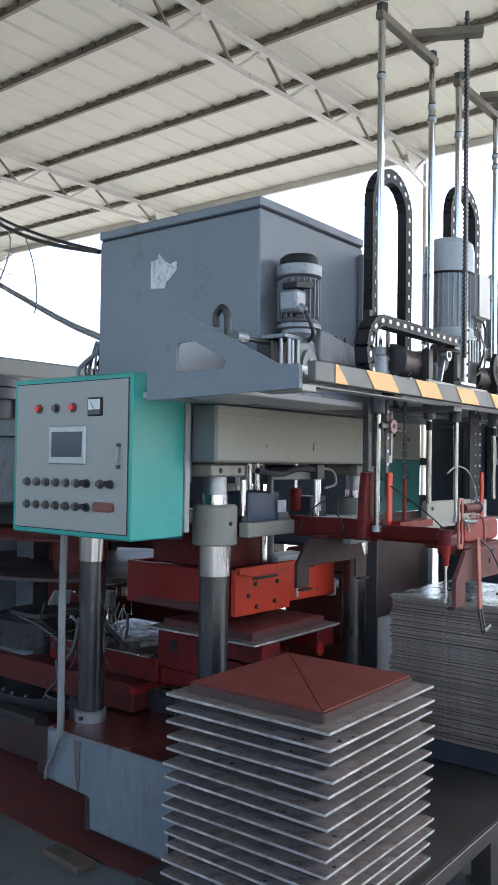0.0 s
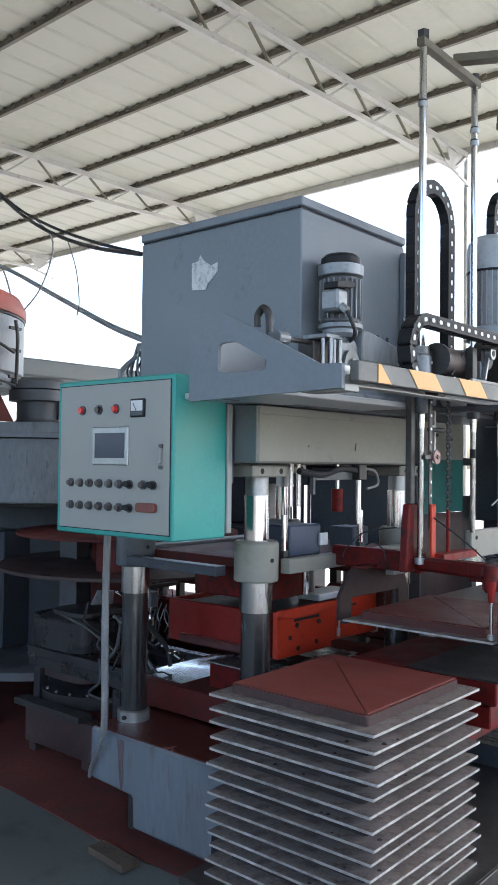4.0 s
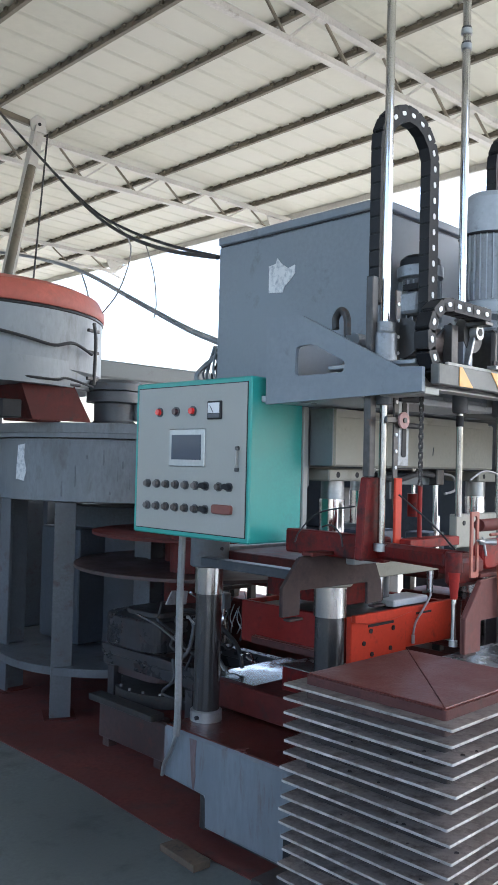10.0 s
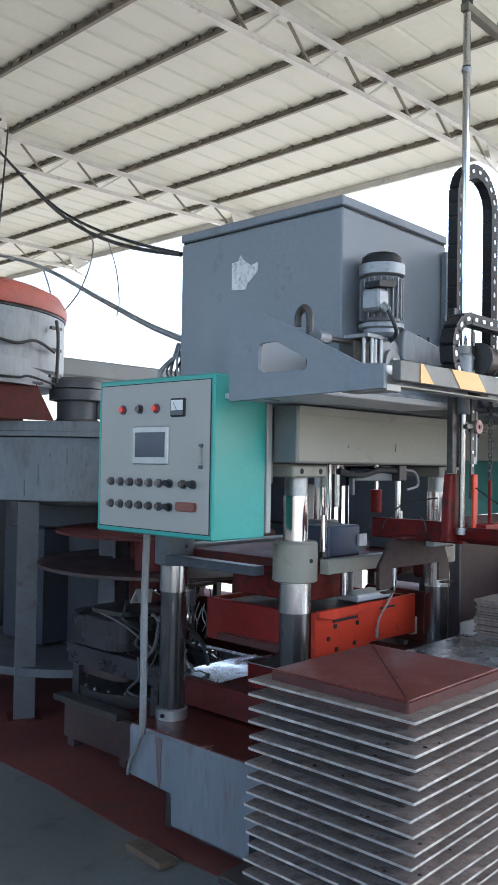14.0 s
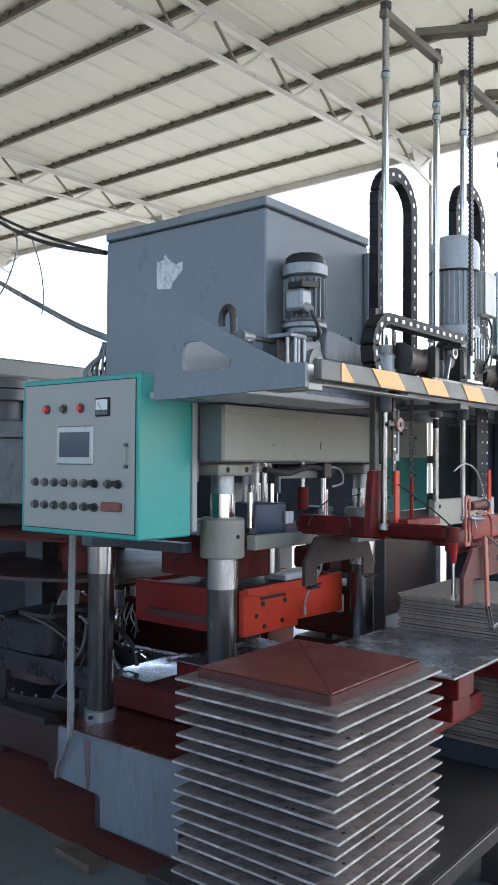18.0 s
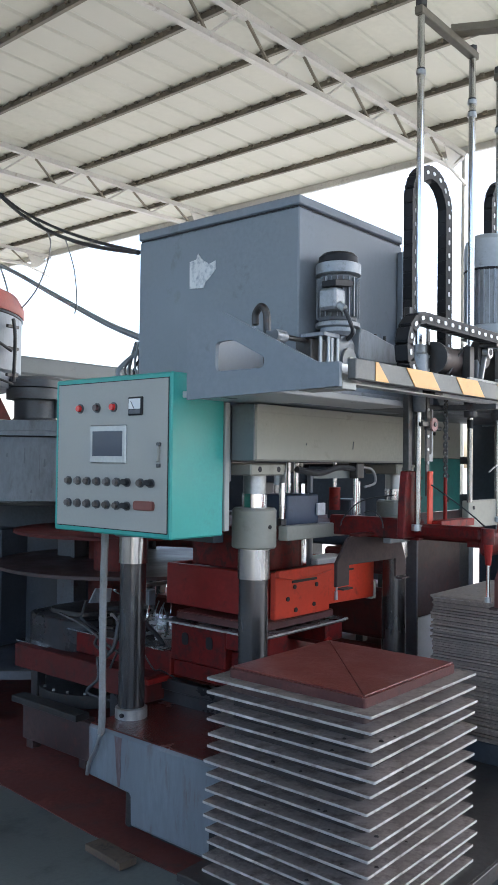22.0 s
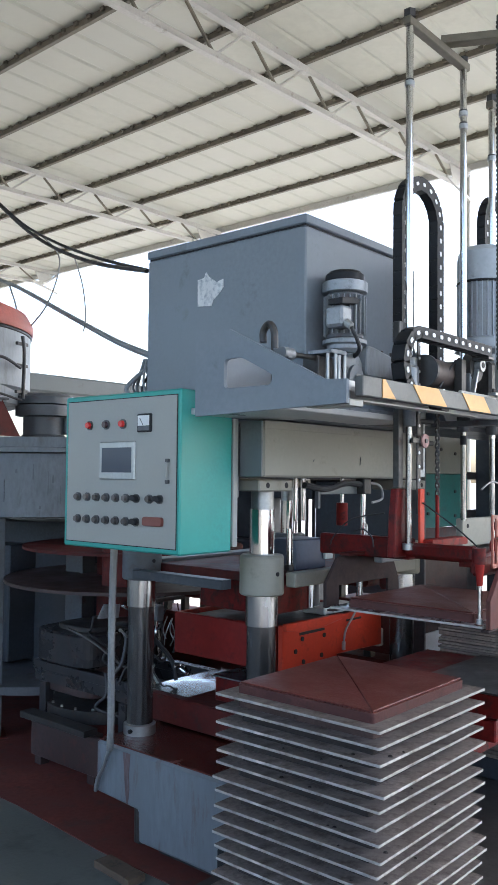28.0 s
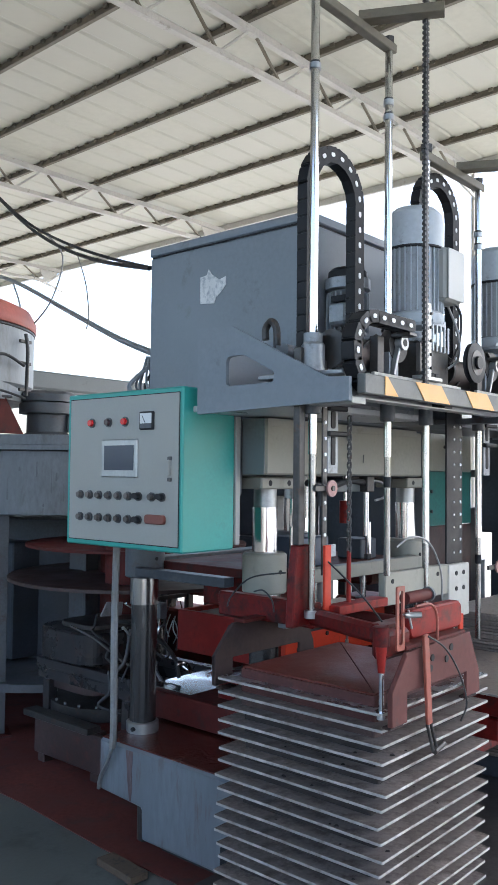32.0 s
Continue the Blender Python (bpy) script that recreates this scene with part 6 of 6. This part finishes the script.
GZ2 = cyc([(0, 0), (2.6, 0), (3.0, -0.22), (3.3, -0.382), (3.6, -0.382), (4.1, -0.18), (4.4, -0.09), (4.7, -0.085), (7.1, -0.085), (7.25, -0.11), (7.5, -0.24), (8, -0.465), (8.5, -0.51), (9.0, -0.54), (9.2, -0.54), (9.6, -0.30), (10, -0.05), (10.3, 0), (23, 0)])
TY = cyc([(0, -0.18), (0.5, -0.62), (1.0, -0.95), (1.3, -1.044), (18.45, -1.044), (18.75, -0.94), (19.0, -0.67), (19.5, -0.18), (19.8, -0.03), (20.0, 0), (22.7, 0), (23.0, -0.18)])
CZ = cyc([(0, 0), (1.5, 0), (2.0, -0.07), (2.5, -0.138), (2.7, -0.145), (17.3, -0.145), (17.5, -0.125), (18.0, -0.057), (18.5, -0.003), (20.2, 0), (20.5, -0.037), (21.6, -0.039), (22.0, -0.018), (22.5, 0), (23, 0)])
MZ = cyc([(0, 0), (1.2, 0), (1.5, -0.065), (2.0, -0.145), (2.5, -0.178), (2.8, -0.183), (17.3, -0.183), (17.5, -0.163), (18.0, -0.095), (18.5, -0.040), (21.6, -0.040), (22.0, -0.018), (22.5, 0.002), (23, 0)])


def at(rows, t):
    return float(np.interp(t, [r[0] for r in rows], [r[1] for r in rows]))


def times(*lists):
    return sorted({round(r[0], 3) for q in lists for r in q} | {0.0, 32.0})


def upright_link(i, dz):
    """Pose of a link of the standing chain in its carriage: from the deck up, over the bend and down beside the rod to the head."""
    xr, xl, zf, zh = 0.185, -0.110, 0.10, 2.19 - GB[2]
    r = (xr - xl) / 2
    total = VLINKS * PITCH
    top = (total - math.pi * r + zf + zh + dz) / 2
    s = (i + 0.5) * PITCH
    y = 1.75 - GB[1]
    if s < top - zf:
        return pose(xr, y, zf + s, 0, 180, 0)
    s -= top - zf
    if s < math.pi * r:
        a = s / r
        return pose(xl + r + r * math.cos(a), y, top + r * math.sin(a), 0, 180 - math.degrees(a), 0)
    s -= math.pi * r
    return pose(xl, y, top - s, 0, 0, 0)


def flat_link(i, dx):
    """Pose of a link of the lying chain in the place of its anchor: along the rail, round the bend and back to the carriage."""
    total, r = HLINKS * PITCH, 0.116
    xm, xf = 0.535 + dx, 0.0
    bend = (xm + xf - (total - math.pi * r)) / 2
    s = (i + 0.5) * PITCH
    if s < xf - bend:
        return pose(xf - s, 0, 0, 0, -90, 0)
    s -= max(0.0, xf - bend)
    if s < math.pi * r:
        a = s / r
        return pose(bend - r * math.sin(a), 0, r - r * math.cos(a), 0, -90 + math.degrees(a), 0)
    s -= math.pi * r
    return pose(bend + s, 0, 2 * r, 0, 90, 0)


def motions():
    ex = SX + TRAVEL
    for g, off, lz in ((grip1, ex, GZ), (grip2, ex + GAP, GZ2)):
        walk(g, [(t, pose(off + at(GX, t), GB[1], GB[2])) for t in times(GX)])
        walk([c for c in g.children if c.name.startswith("lift_head")][0], [(t, pose(0, 0, at(lz, t))) for t in times(lz)])
        ch = [c for c in g.children if c.name.startswith("drag_chain")][0]
        chain_t = sorted(set(times(lz)) | {v / 4 for v in range(4, 44)} | {v / 4 for v in range(96, 129)})
        for i, ob in enumerate(sorted((c for c in ch.children if c.name.startswith("chain_link")), key=lambda o: o.name)):
            walk(ob, [(t, upright_link(i, 0.9 * at(lz, t) if g is grip1 else 0.4 * at(lz, t) + 0.27)) for t in chain_t])
    chain_t = sorted(set(times(GX)) | {v / 4 for v in range(17, 28)} | {v / 4 for v in range(42, 55)} | {27.25 + v / 4 for v in range(12)})
    for i, ob in enumerate(sorted((c for c in flat1.children if c.name.startswith("chain_link")), key=lambda o: o.name)):
        walk(ob, [(t, flat_link(i, at(GX, t))) for t in chain_t])
    walk(trolley, [(t, pose(3.19, 2.66 + at(TY, t), 0.5)) for t in times(TY)])
    walk(cross, [(t, pose(3.2, 2.6, 1.39 + at(CZ, t))) for t in times(CZ)])
    walk(mould, [(t, pose(3.3, 2.6, 1.0 + at(MZ, t))) for t in times(MZ)])
    # slab a: out of the press, lifted at 3.4 s, set down on the stack at 9 s
    up, down = 3.4, 8.95
    lift = TZ + 0.271

    def carried(t, least):
        return pose(ex + at(GX, t), SY, max(lift + at(GZ, t), least) if at(GX, t) < -0.7 else lift + at(GZ, t))

    all_t = times(GX, GZ, GZ2, TY)
    top1, top2 = SZ + STEP, SZ + 2 * STEP

    def ride(t):
        return pose(ex, 2.66 + at(TY, t), TZ)

    def tray_a_at(t):
        if t < up:
            return ride(t)
        if t < down:
            return carried(t, top1)
        return pose(SX, SY, top1)

    lift2 = TZ + 0.54

    def tray_b_at(t):
        if t < up:
            return pose(RX, SY, RTOP)
        if t < 9.1:
            return pose(ex + TRAVEL + at(GX, t), SY, max(lift2 + at(GZ2, t), TZ))
        if t < CYCLE + up:
            return ride(t)
        if t < CYCLE + down:
            return carried(t, top2)
        return pose(SX, SY, top2)

    def slab_b_at(t):
        if t < 20.5:
            return pose(ex, 2.66, TZ + 0.09 + at(MZ, t))
        return tray_b_at(t)

    def tray_c_at(t):
        if t < CYCLE + up:
            return pose(RX, SY, RTOP - 0.009)
        return pose(ex + TRAVEL + at(GX, t), SY, max(lift2 + at(GZ2, t), TZ))

    for ob, f in ((tray_a, tray_a_at), (slab_a, tray_a_at), (tray_b, tray_b_at), (slab_b, slab_b_at), (tray_c, tray_c_at)):
        walk(ob, [(t, f(t)) for t in all_t])


motions()
